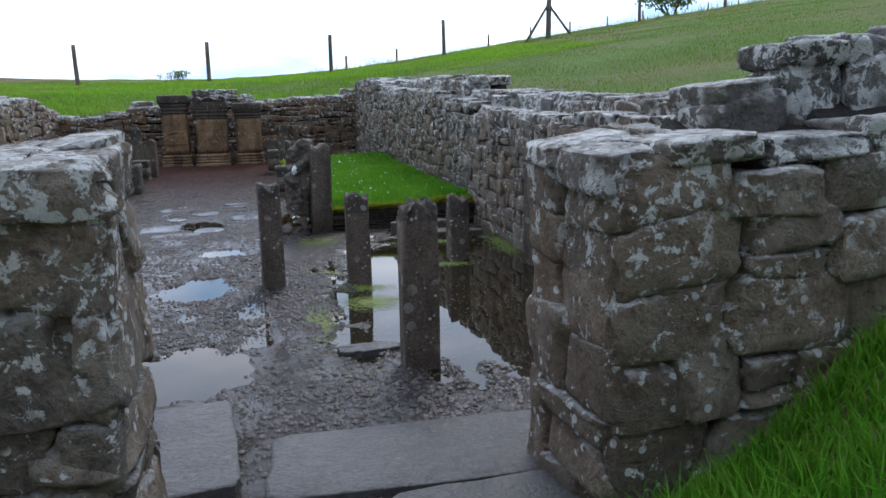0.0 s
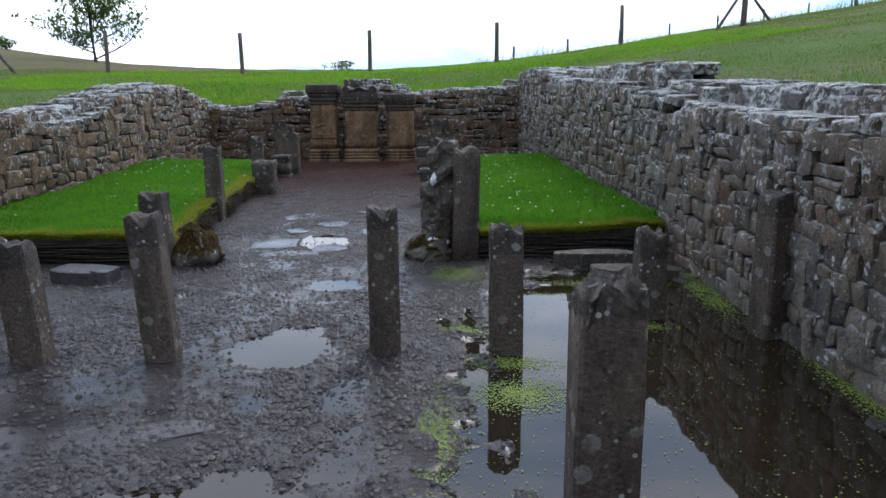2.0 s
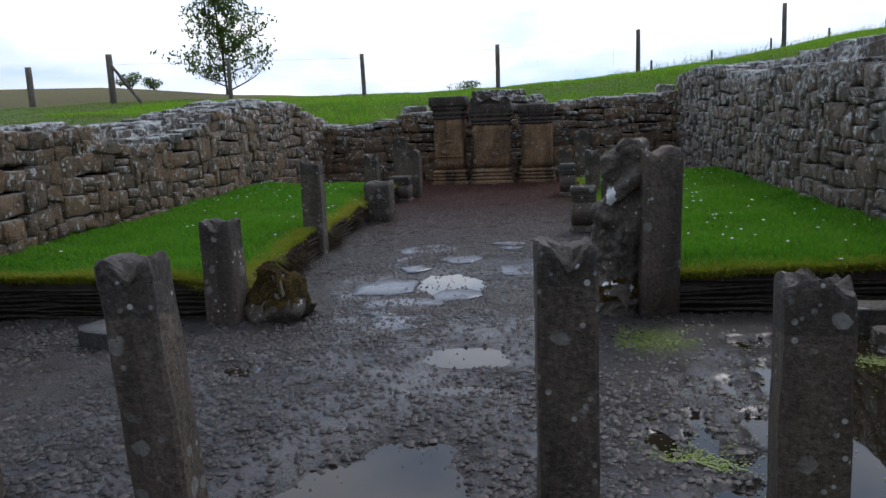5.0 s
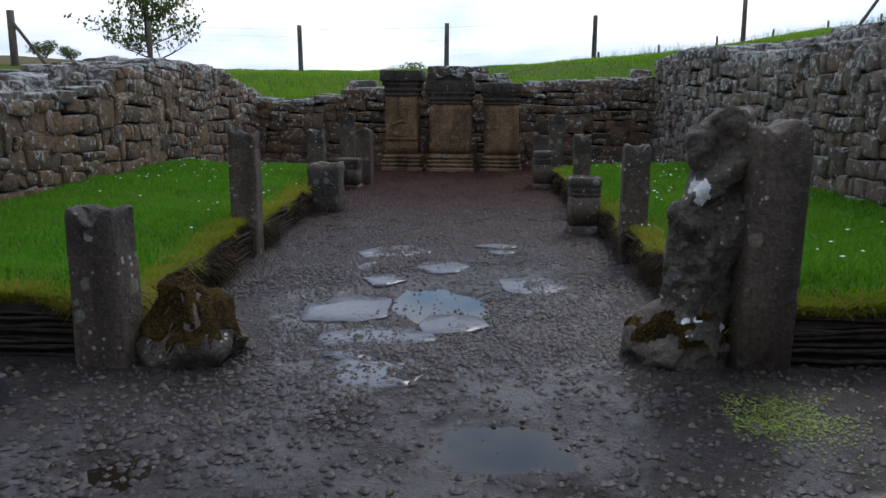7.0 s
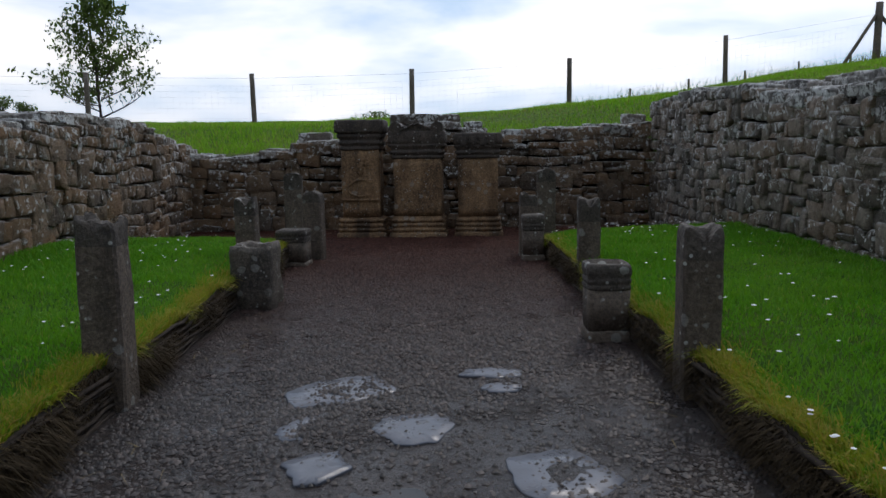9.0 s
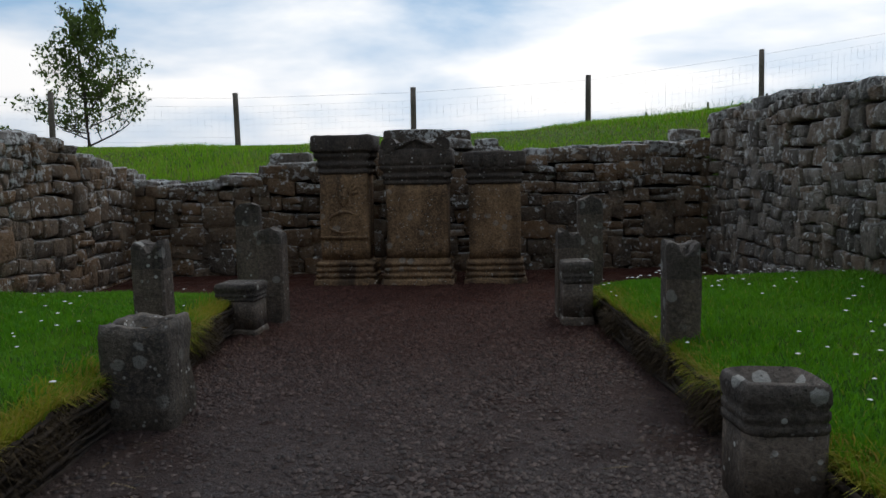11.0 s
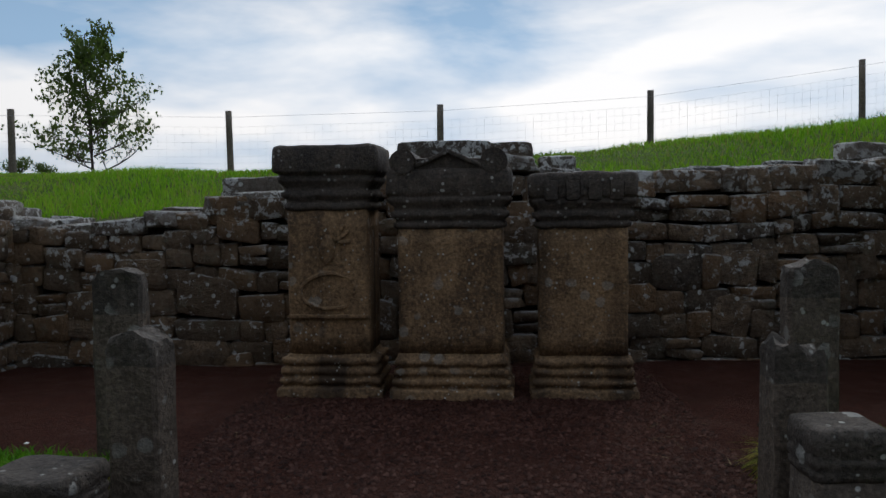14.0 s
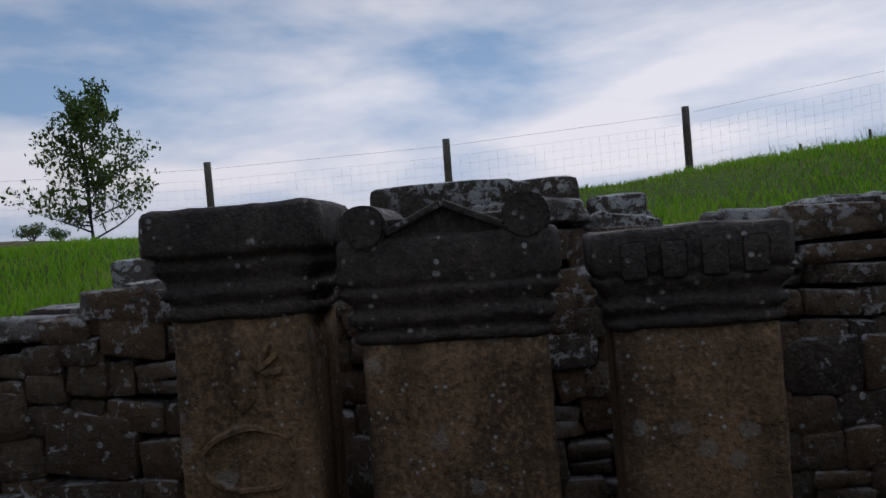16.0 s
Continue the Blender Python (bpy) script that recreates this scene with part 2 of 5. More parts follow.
def gravel_floor():
    m = Mat("wet_gravel", 0.5, 0.6)
    m.b.inputs["Coat Roughness"].default_value = 0.22
    fine, big = m.voronoi(60), m.noise(1.6, 5, 0.65)
    grit = m.noise(75, 4, 0.75)
    c = m.mix(m.step(big, 0.34, 0.66), (0.021, 0.015, 0.0125), (0.056, 0.040, 0.033))
    c = m.mix(m.math("MULTIPLY", m.step(grit, 0.46, 0.66), 0.6), c, (0.14, 0.110, 0.097))
    c = m.mix(m.math("MULTIPLY", m.step(m.noise(34, 4, 0.7), 0.5, 0.36), 0.75), c, (0.014, 0.011, 0.010))
    s = m.n.new("ShaderNodeSeparateXYZ")
    m.link(m.pos.outputs["Position"], s.inputs[0])
    far = m.step(s.outputs[1], 5.0, 10.5)
    c = m.mix(m.math("MULTIPLY", far, 0.82), c, m.mix(m.step(grit, 0.35, 0.7), (0.030, 0.009, 0.006), (0.15, 0.050, 0.032)))
    m.bump(m.math("ADD", grit, m.noise(28, 5, 0.7)), 1.0, 0.03)
    wet = m.step(m.noise(1.9, 5, 0.65), 0.40, 0.60, 0.12, 0.58)
    near = m.step(s.outputs[1], 3.5, 7.0, 0.48, 0.0)
    m.link(m.math("MULTIPLY", near, m.step(m.noise(2.6, 5, 0.7), 0.38, 0.56)), m.b.inputs["Coat Weight"])
    m.link(m.step(s.outputs[1], 4.0, 8.5, 0.6, 0.08), m.b.inputs["Specular IOR Level"])
    return m.done(c, m.math("ADD", m.math("MULTIPLY", far, 0.3), wet))


def pebble_material():
    m = Mat("pebbles", 0.55, 0.35)
    r = m.rnd(True)
    s = m.n.new("ShaderNodeSeparateXYZ")
    m.link(m.pos.outputs["Position"], s.inputs[0])
    far = m.step(s.outputs[1], 5.0, 10.5)
    c = m.mix(m.math("POWER", r, 2.0), (0.010, 0.008, 0.008), (0.085, 0.066, 0.057))
    c = m.mix(m.math("MULTIPLY", far, 0.8), c, m.mix(r, (0.020, 0.007, 0.005), (0.085, 0.032, 0.022)))
    m.link(m.step(s.outputs[1], 4.0, 8.5, 0.45, 0.08), m.b.inputs["Specular IOR Level"])
    return m.done(c, m.math("ADD", m.math("MULTIPLY", far, 0.25), 0.5))


def turf_material(name, a, b, c, far=False):
    m = Mat(name, 0.9, 0.15)
    k = 0.35 if far else 3.0
    base = m.mix(m.step(m.noise(k, 5, 0.65), 0.3, 0.7), a, b)
    base = m.mix(m.math("MULTIPLY", m.step(m.noise(k * 0.45, 4, 0.65, 0.4), 0.45, 0.64), 0.75), base, c)
    m.bump(m.noise(24 if not far else 9, 6, 0.75), 1.0, 0.08)
    if far:
        d = m.n.new("ShaderNodeVectorMath")
        d.operation = "LENGTH"
        m.link(m.at((1, 1, 0)), d.inputs[0])
        s = m.n.new("ShaderNodeSeparateXYZ")
        m.link(m.pos.outputs["Position"], s.inputs[0])
        moor = m.math("MULTIPLY", m.step(d.outputs["Value"], 19, 25), m.step(s.outputs[0], -5, -9))
        base = m.mix(m.math("MULTIPLY", moor, 0.9), base, m.mix(m.noise(0.12, 5), (0.10, 0.095, 0.04), (0.20, 0.155, 0.075)))
    return m.done(base)


def blade_material(name, a, b, dry, share):
    m = Mat(name, 0.6, 0.25)
    r = m.rnd(True)
    base = m.mix(r, a, b)
    base = m.mix(m.step(r, 1 - share, 1 - share + 0.02), base, dry)
    base = m.mix(m.math("MULTIPLY", m.step(m.noise(1.1, 4, 0.65), 0.47, 0.62), 0.4), base, tuple(x * 0.6 + y * 0.4 for x, y in zip(b, dry)))
    thin = m.n.new("ShaderNodeBsdfTranslucent")
    both = m.n.new("ShaderNodeMixShader")
    both.inputs[0].default_value = 0.42
    m.link(m.mix(0.22, base, (0.30, 0.6, 0.02)), thin.inputs["Color"])
    m.link(m.b.outputs[0], both.inputs[1])
    m.link(thin.outputs[0], both.inputs[2])
    m.link(both.outputs[0], m.n["Material Output"].inputs["Surface"])
    return m.done(base)


def water_material():
    m = Mat("standing_water", 0.02, 0.5)
    m.b.inputs["IOR"].default_value = 1.5
    m.bump(m.noise(3.0, 2), 0.03, 0.01)
    return m.done((0.018, 0.013, 0.008))


def plain(name, colour, rough=0.8, spread=0.35, scale=18, island=False):
    m = Mat(name, rough, 0.3)
    c = m.mix(m.step(m.noise(scale, 4), 0.3, 0.7), tuple(v * (1 - spread) for v in colour), tuple(v * (1 + spread) for v in colour))
    if island:
        c = m.mix(m.math("MULTIPLY", m.rnd(True), 0.6), c, tuple(v * 0.45 for v in colour))
    m.bump(m.noise(scale * 2, 4), 0.4, 0.01)
    return m.done(c)


CORE, GRAVEL, PEBBLE, WATER = core_material(), gravel_floor(), pebble_material(), water_material()
TURF = turf_material("bench_turf", (0.034, 0.12, 0.008), (0.065, 0.18, 0.014), (0.11, 0.16, 0.022))
HILL = turf_material("hill_turf", (0.08, 0.14, 0.028), (0.125, 0.19, 0.042), (0.20, 0.155, 0.085), True)
BLADE = blade_material("bench_grass_blades", (0.042, 0.18, 0.007), (0.125, 0.38, 0.018), (0.27, 0.31, 0.06), 0.05)
EDGE_BLADE = blade_material("edge_grass_blades", (0.14, 0.22, 0.010), (0.42, 0.38, 0.032), (0.42, 0.28, 0.07), 0.3)
HILL_BLADE = blade_material("hill_grass_blades", (0.075, 0.16, 0.024), (0.17, 0.27, 0.05), (0.28, 0.23, 0.12), 0.34)
# brighter copy of the hill grass: glow of light from behind, set as colour
BACKLIT_BLADE = blade_material("backlit_grass_blades", (0.11, 0.31, 0.012), (0.28, 0.54, 0.03), (0.34, 0.32, 0.09), 0.12)
WATTLE = plain("wet_wattle", (0.036, 0.026, 0.019), 0.9, 0.6, 25)
EARTH = plain("dark_earth", (0.03, 0.022, 0.016), 0.95, 0.5, 14)
MOSS = moss_material()
WEED = plain("duckweed", (0.20, 0.26, 0.05), 0.6, 0.3, 9, True)
STRAW = plain("dry_straw", (0.20, 0.15, 0.07), 0.8, 0.4, 20, True)
DEAD = plain("dead_grass", (0.055, 0.036, 0.016), 0.9, 0.5, 14, True)
PALE = plain("pale_lichen", (0.75, 0.75, 0.73), 0.9, 0.2, 30)
DAISY = plain("daisy_petals", (0.75, 0.75, 0.72), 0.7, 0.05)
WIRE = plain("galvanised_wire", (0.28, 0.28, 0.29), 0.5, 0.2)
BARK = plain("bark", (0.06, 0.05, 0.042), 0.9, 0.4, 20)
LEAF = blade_material("tree_leaves", (0.04, 0.065, 0.022), (0.085, 0.12, 0.04), (0.10, 0.11, 0.03), 0.1)


# ---- helpers for meshes ----
def mesh_of(name, verts, faces, material, smooth=False):
    me = bpy.data.meshes.new(name)
    me.from_pydata([tuple(v) for v in verts], [], [tuple(f) for f in faces])
    me.materials.append(material)
    if smooth:
        me.polygons.foreach_set("use_smooth", [True] * len(me.polygons))
    me.update()
    return me


def quick_mesh(name, verts, tris, material):
    """A large triangle mesh from numpy arrays."""
    verts, tris = np.asarray(verts, np.float32), np.asarray(tris, np.int32)
    me = bpy.data.meshes.new(name)
    me.vertices.add(len(verts))
    me.vertices.foreach_set("co", verts.ravel())
    me.loops.add(tris.size)
    me.loops.foreach_set("vertex_index", tris.ravel())
    me.polygons.add(len(tris))
    me.polygons.foreach_set("loop_start", np.arange(0, tris.size, 3, dtype=np.int32))
    me.update(calc_edges=True)
    me.materials.append(material)
    return me


def part(name, bm, material, parent, label="", smooth=True):
    me = bpy.data.meshes.new(name)
    if smooth:
        for f in bm.faces:
            f.smooth = True
        for e in bm.edges:
            if e.is_manifold and e.calc_face_angle(0.0) > 0.62:
                e.smooth = False
    bm.to_mesh(me)
    bm.free()
    me.materials.append(material)
    ob = new(name, me)
    ob.parent = parent
    if label:
        ob["label"] = label
    return ob


def empty(name, m, label, category, group="", kind=""):
    ob = new(name)
    ob.matrix_world = m
    ob.empty_display_size = 0.1
    return tagged(ob, label, category, group, kind)


def rough_up(bm, amount, scale, seed=0.0):
    """Pushes every vertex about by smooth noise."""
    for v in bm.verts:
        p = Vector((v.co.x * scale + seed, v.co.y * scale + seed * 1.7, v.co.z * scale - seed))
        v.co += noise.noise_vector(p) * amount


def block(w, d, h, cuts=3, bevel=0.02, rough=0.006, scale=9.0, seed=0.0, z0=0.0):
    """A weathered block, its base at z0."""
    bm = bmesh.new()
    bmesh.ops.create_cube(bm, size=1.0)
    for v in bm.verts:
        v.co = Vector((v.co.x * w, v.co.y * d, (v.co.z + 0.5) * h + z0))
    bmesh.ops.bevel(bm, geom=bm.edges[:], offset=bevel, segments=2, affect="EDGES", profile=0.6)
    if cuts:
        long_edges = [e for e in bm.edges if e.calc_length() > 0.08]
        bmesh.ops.subdivide_edges(bm, edges=long_edges, cuts=cuts, use_grid_fill=True)
    rough_up(bm, rough, scale, seed)
    return bm


def lathe_rect(profile, rough=0.004, scale=12.0, seed=0.0, corner=0.012, cuts=5):
    """A moulded upright block: rows of (half width, half depth, z), joined up its height, closed at both ends."""
    bm = bmesh.new()
    rings = []
    for hw, hd, z in profile:
        c = min(corner, hw * 0.4, hd * 0.4)
        ring = []
        for sx, sy in ((-1, -1), (1, -1), (1, 1), (-1, 1)):
            if sx * sy > 0:
                a, b = (hw * sx, (hd - c) * sy), ((hw - c) * sx, hd * sy)
                ring += [a, b] if sx > 0 else [a, b]
            else:
                a, b = ((hw - c) * sx, hd * sy), (hw * sx, (hd - c) * sy)
                ring += [a, b]
        if not rings:
            order = sorted(range(8), key=lambda k: math.atan2(ring[k][1], ring[k][0]))
            sorted_ring = [ring[k] for k in order]
            count = [cuts if math.hypot(p[0] - q[0], p[1] - q[1]) > 3 * c else 1 for p, q in zip(sorted_ring, sorted_ring[1:] + sorted_ring[:1])]
        ring = [ring[k] for k in order]
        pts = []
        for k in range(8):
            p, q = ring[k], ring[(k + 1) % 8]
            n = count[k]
            pts += [(p[0] + (q[0] - p[0]) * j / n, p[1] + (q[1] - p[1]) * j / n) for j in range(n)]
        rings.append([bm.verts.new((x, y, z)) for x, y in pts])
    for lo, hi in zip(rings, rings[1:]):
        n = min(len(lo), len(hi))
        for k in range(n):
            bm.faces.new((lo[k], lo[(k + 1) % n], hi[(k + 1) % n], hi[k]))
    bm.faces.new(rings[0][::-1])
    bm.faces.new(rings[-1])
    if rough:
        rough_up(bm, rough, scale, seed)
    return bm


def soft(x, lo, hi):
    t = min(1.0, max(0.0, (x - lo) / (hi - lo)))
    return t * t * (3 - 2 * t)


def soft_np(x, lo, hi):
    t = np.clip((x - lo) / (hi - lo), 0, 1)
    return t * t * (3 - 2 * t)


# ---- the plan: u across, v along the nave from the back wall (v = 0) to the door (v = -15) ----
EU, EV, O = (0.9969, 0.0785), (-0.0785, 0.9969), (0.0, 12.05)
LEFT, RIGHT, DOOR_L, DOOR_R, FRONT, BENCH_V = -3.08, 2.97, 0.10, 1.58, -14.95, -8.95
TEMPLE = Matrix(((EU[0], EV[0], 0, O[0]), (EU[1], EV[1], 0, O[1]), (0, 0, 1, 0), (0, 0, 0, 1)))


def uv(x, y):
    return (x - O[0]) * EU[0] + (y - O[1]) * EU[1], (x - O[0]) * EV[0] + (y - O[1]) * EV[1]


def fbm(x, y, f, seed):
    """Cheap smooth unevenness for arrays of places."""
    r = np.random.RandomState(seed)
    out = 0.0
    for k in range(7):
        a, p, s = r.uniform(0, 6.28), r.uniform(0, 6.28), f * r.uniform(0.6, 2.4)
        out = out + np.sin((x * math.cos(a) + y * math.sin(a)) * s + p) / 7 * 1.8
    return out


def hill(x, y):
    """Height of the open ground, for arrays."""
    yy = 18 * np.tanh((y - 5) / 18 * 0.9) / 0.9 * 1.08
    right = 1.2 + 0.16 * (45 * np.tanh((x - 4) / 45)) + 0.055 * yy
    left = 0.86 + 0.056 * yy + 0.022 * np.clip(-x - 4, 0, 10)
    k = 0.35
    h = k * np.log(np.exp(np.clip(left / k, -30, 30)) + np.exp(np.clip(right / k, -30, 30)))
    far = np.hypot(x, y - 5)
    h = h + 0.046 * np.clip(far - 25, 0, 160) * soft_np(np.arctan2(-x, np.maximum(y - 5, 0.01)), 0.30, 0.62)
    h = h + 0.035 * fbm(x, y, 1.4, 3) + 0.015 * fbm(x, y, 5.0, 4)
    u, v = (x - O[0]) * EU[0] + (y - O[1]) * EU[1], (x - O[0]) * EV[0] + (y - O[1]) * EV[1]
    back = np.maximum(np.maximum(LEFT - 0.4 - u, u - RIGHT - 0.4), v - 0.4)  # the bank dips towards the end wall
    h = h - 0.34 * (1 - soft_np(back, 0.2, 2.6)) * soft_np(v, -0.6, 0.6)
    door = np.hypot((x - 1.95) * 0.75, (y + 2.6) * 0.62)
    return h * soft_np(door, 0.35, 1.7) - 0.06 * (1 - soft_np(door, 0.2, 0.9))


def ground_sheet():
    xs = np.concatenate([-np.geomspace(12, 2600, 38)[::-1], np.arange(-11.8, 20, 0.22), np.geomspace(20, 2600, 38)])
    ys = np.concatenate([-np.geomspace(10, 2600, 36)[::-1], np.arange(-9.8, 28, 0.22), np.geomspace(28, 2600, 38)])
    X, Y = np.meshgrid(xs, ys)
    Z = hill(X, Y)
    U, V = (X - O[0]) * EU[0] + (Y - O[1]) * EU[1], (X - O[0]) * EV[0] + (Y - O[1]) * EV[1]
    inside = np.maximum(np.maximum(LEFT - 0.35 - U, U - RIGHT - 0.4), np.maximum(V - 0.4, FRONT + 0.35 - V))
    Z = np.where(inside < 0, -0.45, Z)
    n, m = X.shape[1], X.shape[0]
    idx = np.arange(n * m).reshape(m, n)
    a, b, c, d = idx[:-1, :-1].ravel(), idx[:-1, 1:].ravel(), idx[1:, 1:].ravel(), idx[1:, :-1].ravel()
    me = quick_mesh("ground", np.stack([X.ravel(), Y.ravel(), Z.ravel()], 1), np.concatenate([np.stack([a, b, c], 1), np.stack([a, c, d], 1)]), HILL)
    me.polygons.foreach_set("use_smooth", [True] * len(me.polygons))
    tagged(new("ground", me), "rough green hillside pasture rising around the ruin", "ground", kind="structure")


ground_sheet()

# ---- nave floor with hollows that hold water ----
POOLS = [  # x, y, half width, half length, turn, depth
    (2.95, 0.9, 0.82, 1.75, -4, 0.135), (2.65, -0.25, 0.55, 0.42, 0, 0.115), (3.3, 0.6, 0.5, 1.6, -4, 0.115),
    (1.08, -0.72, 0.42, 0.36, 10, 0.045), (0.96, 1.10, 0.27, 0.34, 0, 0.026), (1.0, 2.39, 0.25, 0.16, 0, 0.024),
    (0.63, 3.95, 0.22, 0.42, 0, 0.018), (-0.03, 2.13, 0.13, 0.12, 0, 0.02), (1.15, 1.95, 0.2, 0.08, 0, 0.016),
    (1.40, 1.6, 0.14, 0.2, 0, 0.014), (1.40, 0.3, 0.14, 0.36, 0, 0.018), (0.95, 0.3, 0.2, 0.12, 0, 0.018), (1.45, -0.3, 0.15, 0.2, 0, 0.022),
]


def floor_z(x, y):
    z = 0.015 + 0.007 * fbm(x, y, 3.0, 11) + 0.005 * fbm(x, y, 11.0, 12)
    for px, py, a, b, turn, deep in POOLS:
        c, s = math.cos(radians(turn)), math.sin(radians(turn))
        dx, dy = x - px, y - py
        r = np.sqrt(((dx * c + dy * s) / a) ** 2 + ((-dx * s + dy * c) / b) ** 2) + 0.26 * fbm(x, y, 6.0, 13) + 0.22 * fbm(x, y, 15.0, 14)
        z = z - deep * soft_np(1.35 - r, 0.0, 0.7)
    return z


def floor_sheet():
    us, vs = np.arange(LEFT - 0.3, RIGHT + 0.36, 0.05), np.arange(FRONT - 0.1, 0.31, 0.05)
    U, V = np.meshgrid(us, vs)
    X, Y = O[0] + U * EU[0] + V * EV[0], O[1] + U * EU[1] + V * EV[1]
    n, m = len(us), len(vs)
    idx = np.arange(n * m).reshape(m, n)
    a, b, c, d = idx[:-1, :-1].ravel(), idx[:-1, 1:].ravel(), idx[1:, 1:].ravel(), idx[1:, :-1].ravel()
    me = quick_mesh("floor", np.stack([X.ravel(), Y.ravel(), floor_z(X, Y).ravel()], 1), np.concatenate([np.stack([a, b, c], 1), np.stack([a, c, d], 1)]), GRAVEL)
    me.polygons.foreach_set("use_smooth", [True] * len(me.polygons))
    tagged(new("floor", me), "wet dark gravel floor of the nave", "floor", kind="structure")


floor_sheet()


def water_sheet(name, x0, y0, x1, y1, label, z=0.0):
    me = mesh_of(name, [(x0, y0, z), (x1, y0, z), (x1, y1, z), (x0, y1, z)], [(0, 1, 2, 3)], WATER)
    tagged(new(name, me), label, "water", kind="structure")


water_sheet("water_pool", 1.68, -1.3, 4.25, 3.25, "still brown pool of rainwater below the wall", -0.01)
water_sheet("water_puddle", -0.15, -1.35, 1.66, 1.85, "shallow rain puddles on gravel")
water_sheet("water_film", -0.35, 1.9, 1.5, 5.2, "thin film of rainwater over sunken flagstones")

# ---- masonry ----
def stone_variant(seed, cuts=2, crag=1.0):
    """A unit block with flat, hacked faces and worn arrises."""
    bm = bmesh.new()
    bmesh.ops.create_cube(bm, size=1.0)
    bmesh.ops.subdivide_edges(bm, edges=bm.edges[:], cuts=cuts, use_grid_fill=True)
    r = random.Random(seed)
    tilt = [r.uniform(-0.11, 0.11) for _ in range(6)]
    for v in bm.verts:
        p = v.co * 2
        p = Vector([math.copysign(min(1.0, abs(c) ** (0.28 if cuts == 2 else 0.5)), c) if abs(c) > 1e-4 else 0.0 for c in p])
        n = (abs(p.x) ** 8 + abs(p.y) ** 8 + abs(p.z) ** 8) ** (1 / 8)
        p = p / max(n, 1e-6) * max(abs(p.x), abs(p.y), abs(p.z))
        q = Vector((p.x * (1 + tilt[0] * p.z), p.y * (1 + tilt[1] * p.x + tilt[2] * p.z), p.z * (1 + tilt[3] * p.x) + tilt[4] * p.x * 0.6))
        v.co = q * 0.5 + noise.noise_vector(p * 0.8 + Vector((seed * 3.1, seed, 0))) * 0.075 * crag + noise.noise_vector(p * 2.6 + Vector((seed, 0, seed * 2.0))) * 0.045 * crag
        if crag > 1:
            v.co += noise.noise_vector(p * 5.5 + Vector((0, seed, seed * 2.0))) * 0.03
    for f in bm.faces:
        f.smooth = True
    for e in bm.edges:
        if e.calc_face_angle(0.0) > 0.8:
            e.smooth = False
    return bm


VARIANTS = [stone_variant(k) for k in range(16)]
CRAGGY = [stone_variant(k + 30, 6, 1.35) for k in range(14)]


def stone_meshes(material, variants):
    out = []
    for bm in variants:
        me = bpy.data.meshes.new("stone")
        bm.to_mesh(me)
        me.materials.append(material)
        out.append(me)
    return out


ARRAYS = []
for bm in VARIANTS:
    bm.verts.ensure_lookup_table()
    bmt = bm.copy()
    bmesh.ops.triangulate(bmt, faces=bmt.faces[:])
    ARRAYS.append((np.array([v.co[:] for v in bmt.verts]), np.array([[v.index for v in f.verts] for f in bmt.faces])))
    bmt.free()
STONE_SETS = {}


def lay(wall, spots, material, rest, keep):
    """Stones as parts of a wall. spots: (matrix, nearness); the keep with the least nearness are objects, the others one joined mesh."""
    if material.name not in STONE_SETS:
        STONE_SETS[material.name] = stone_meshes(material, CRAGGY if material is QUOIN or material is CAP else VARIANTS)
    meshes = STONE_SETS[material.name]
    spots = sorted(spots, key=lambda s: s[1])
    rnd = random.Random(len(spots))
    inv = wall.matrix_world.inverted()
    for m, _ in spots[:keep]:
        ob = new("stone", rnd.choice(meshes))
        ob.parent = wall
        ob.matrix_basis = inv @ m
    if len(spots) > keep:
        vs, ts, n = [], [], 0
        for m, _ in spots[keep:]:
            v, t = ARRAYS[rnd.randrange(len(ARRAYS))]
            a = np.array(inv @ m)
            vs.append(v @ a[:3, :3].T + a[:3, 3])
            ts.append(t + n)
            n += len(v)
        me = quick_mesh("stonework", np.concatenate(vs), np.concatenate(ts), rest)
        me.polygons.foreach_set("use_smooth", [True] * len(me.polygons))
        ob = new("stonework", me)
        ob.parent = wall
        ob["kind"] = "stuff"


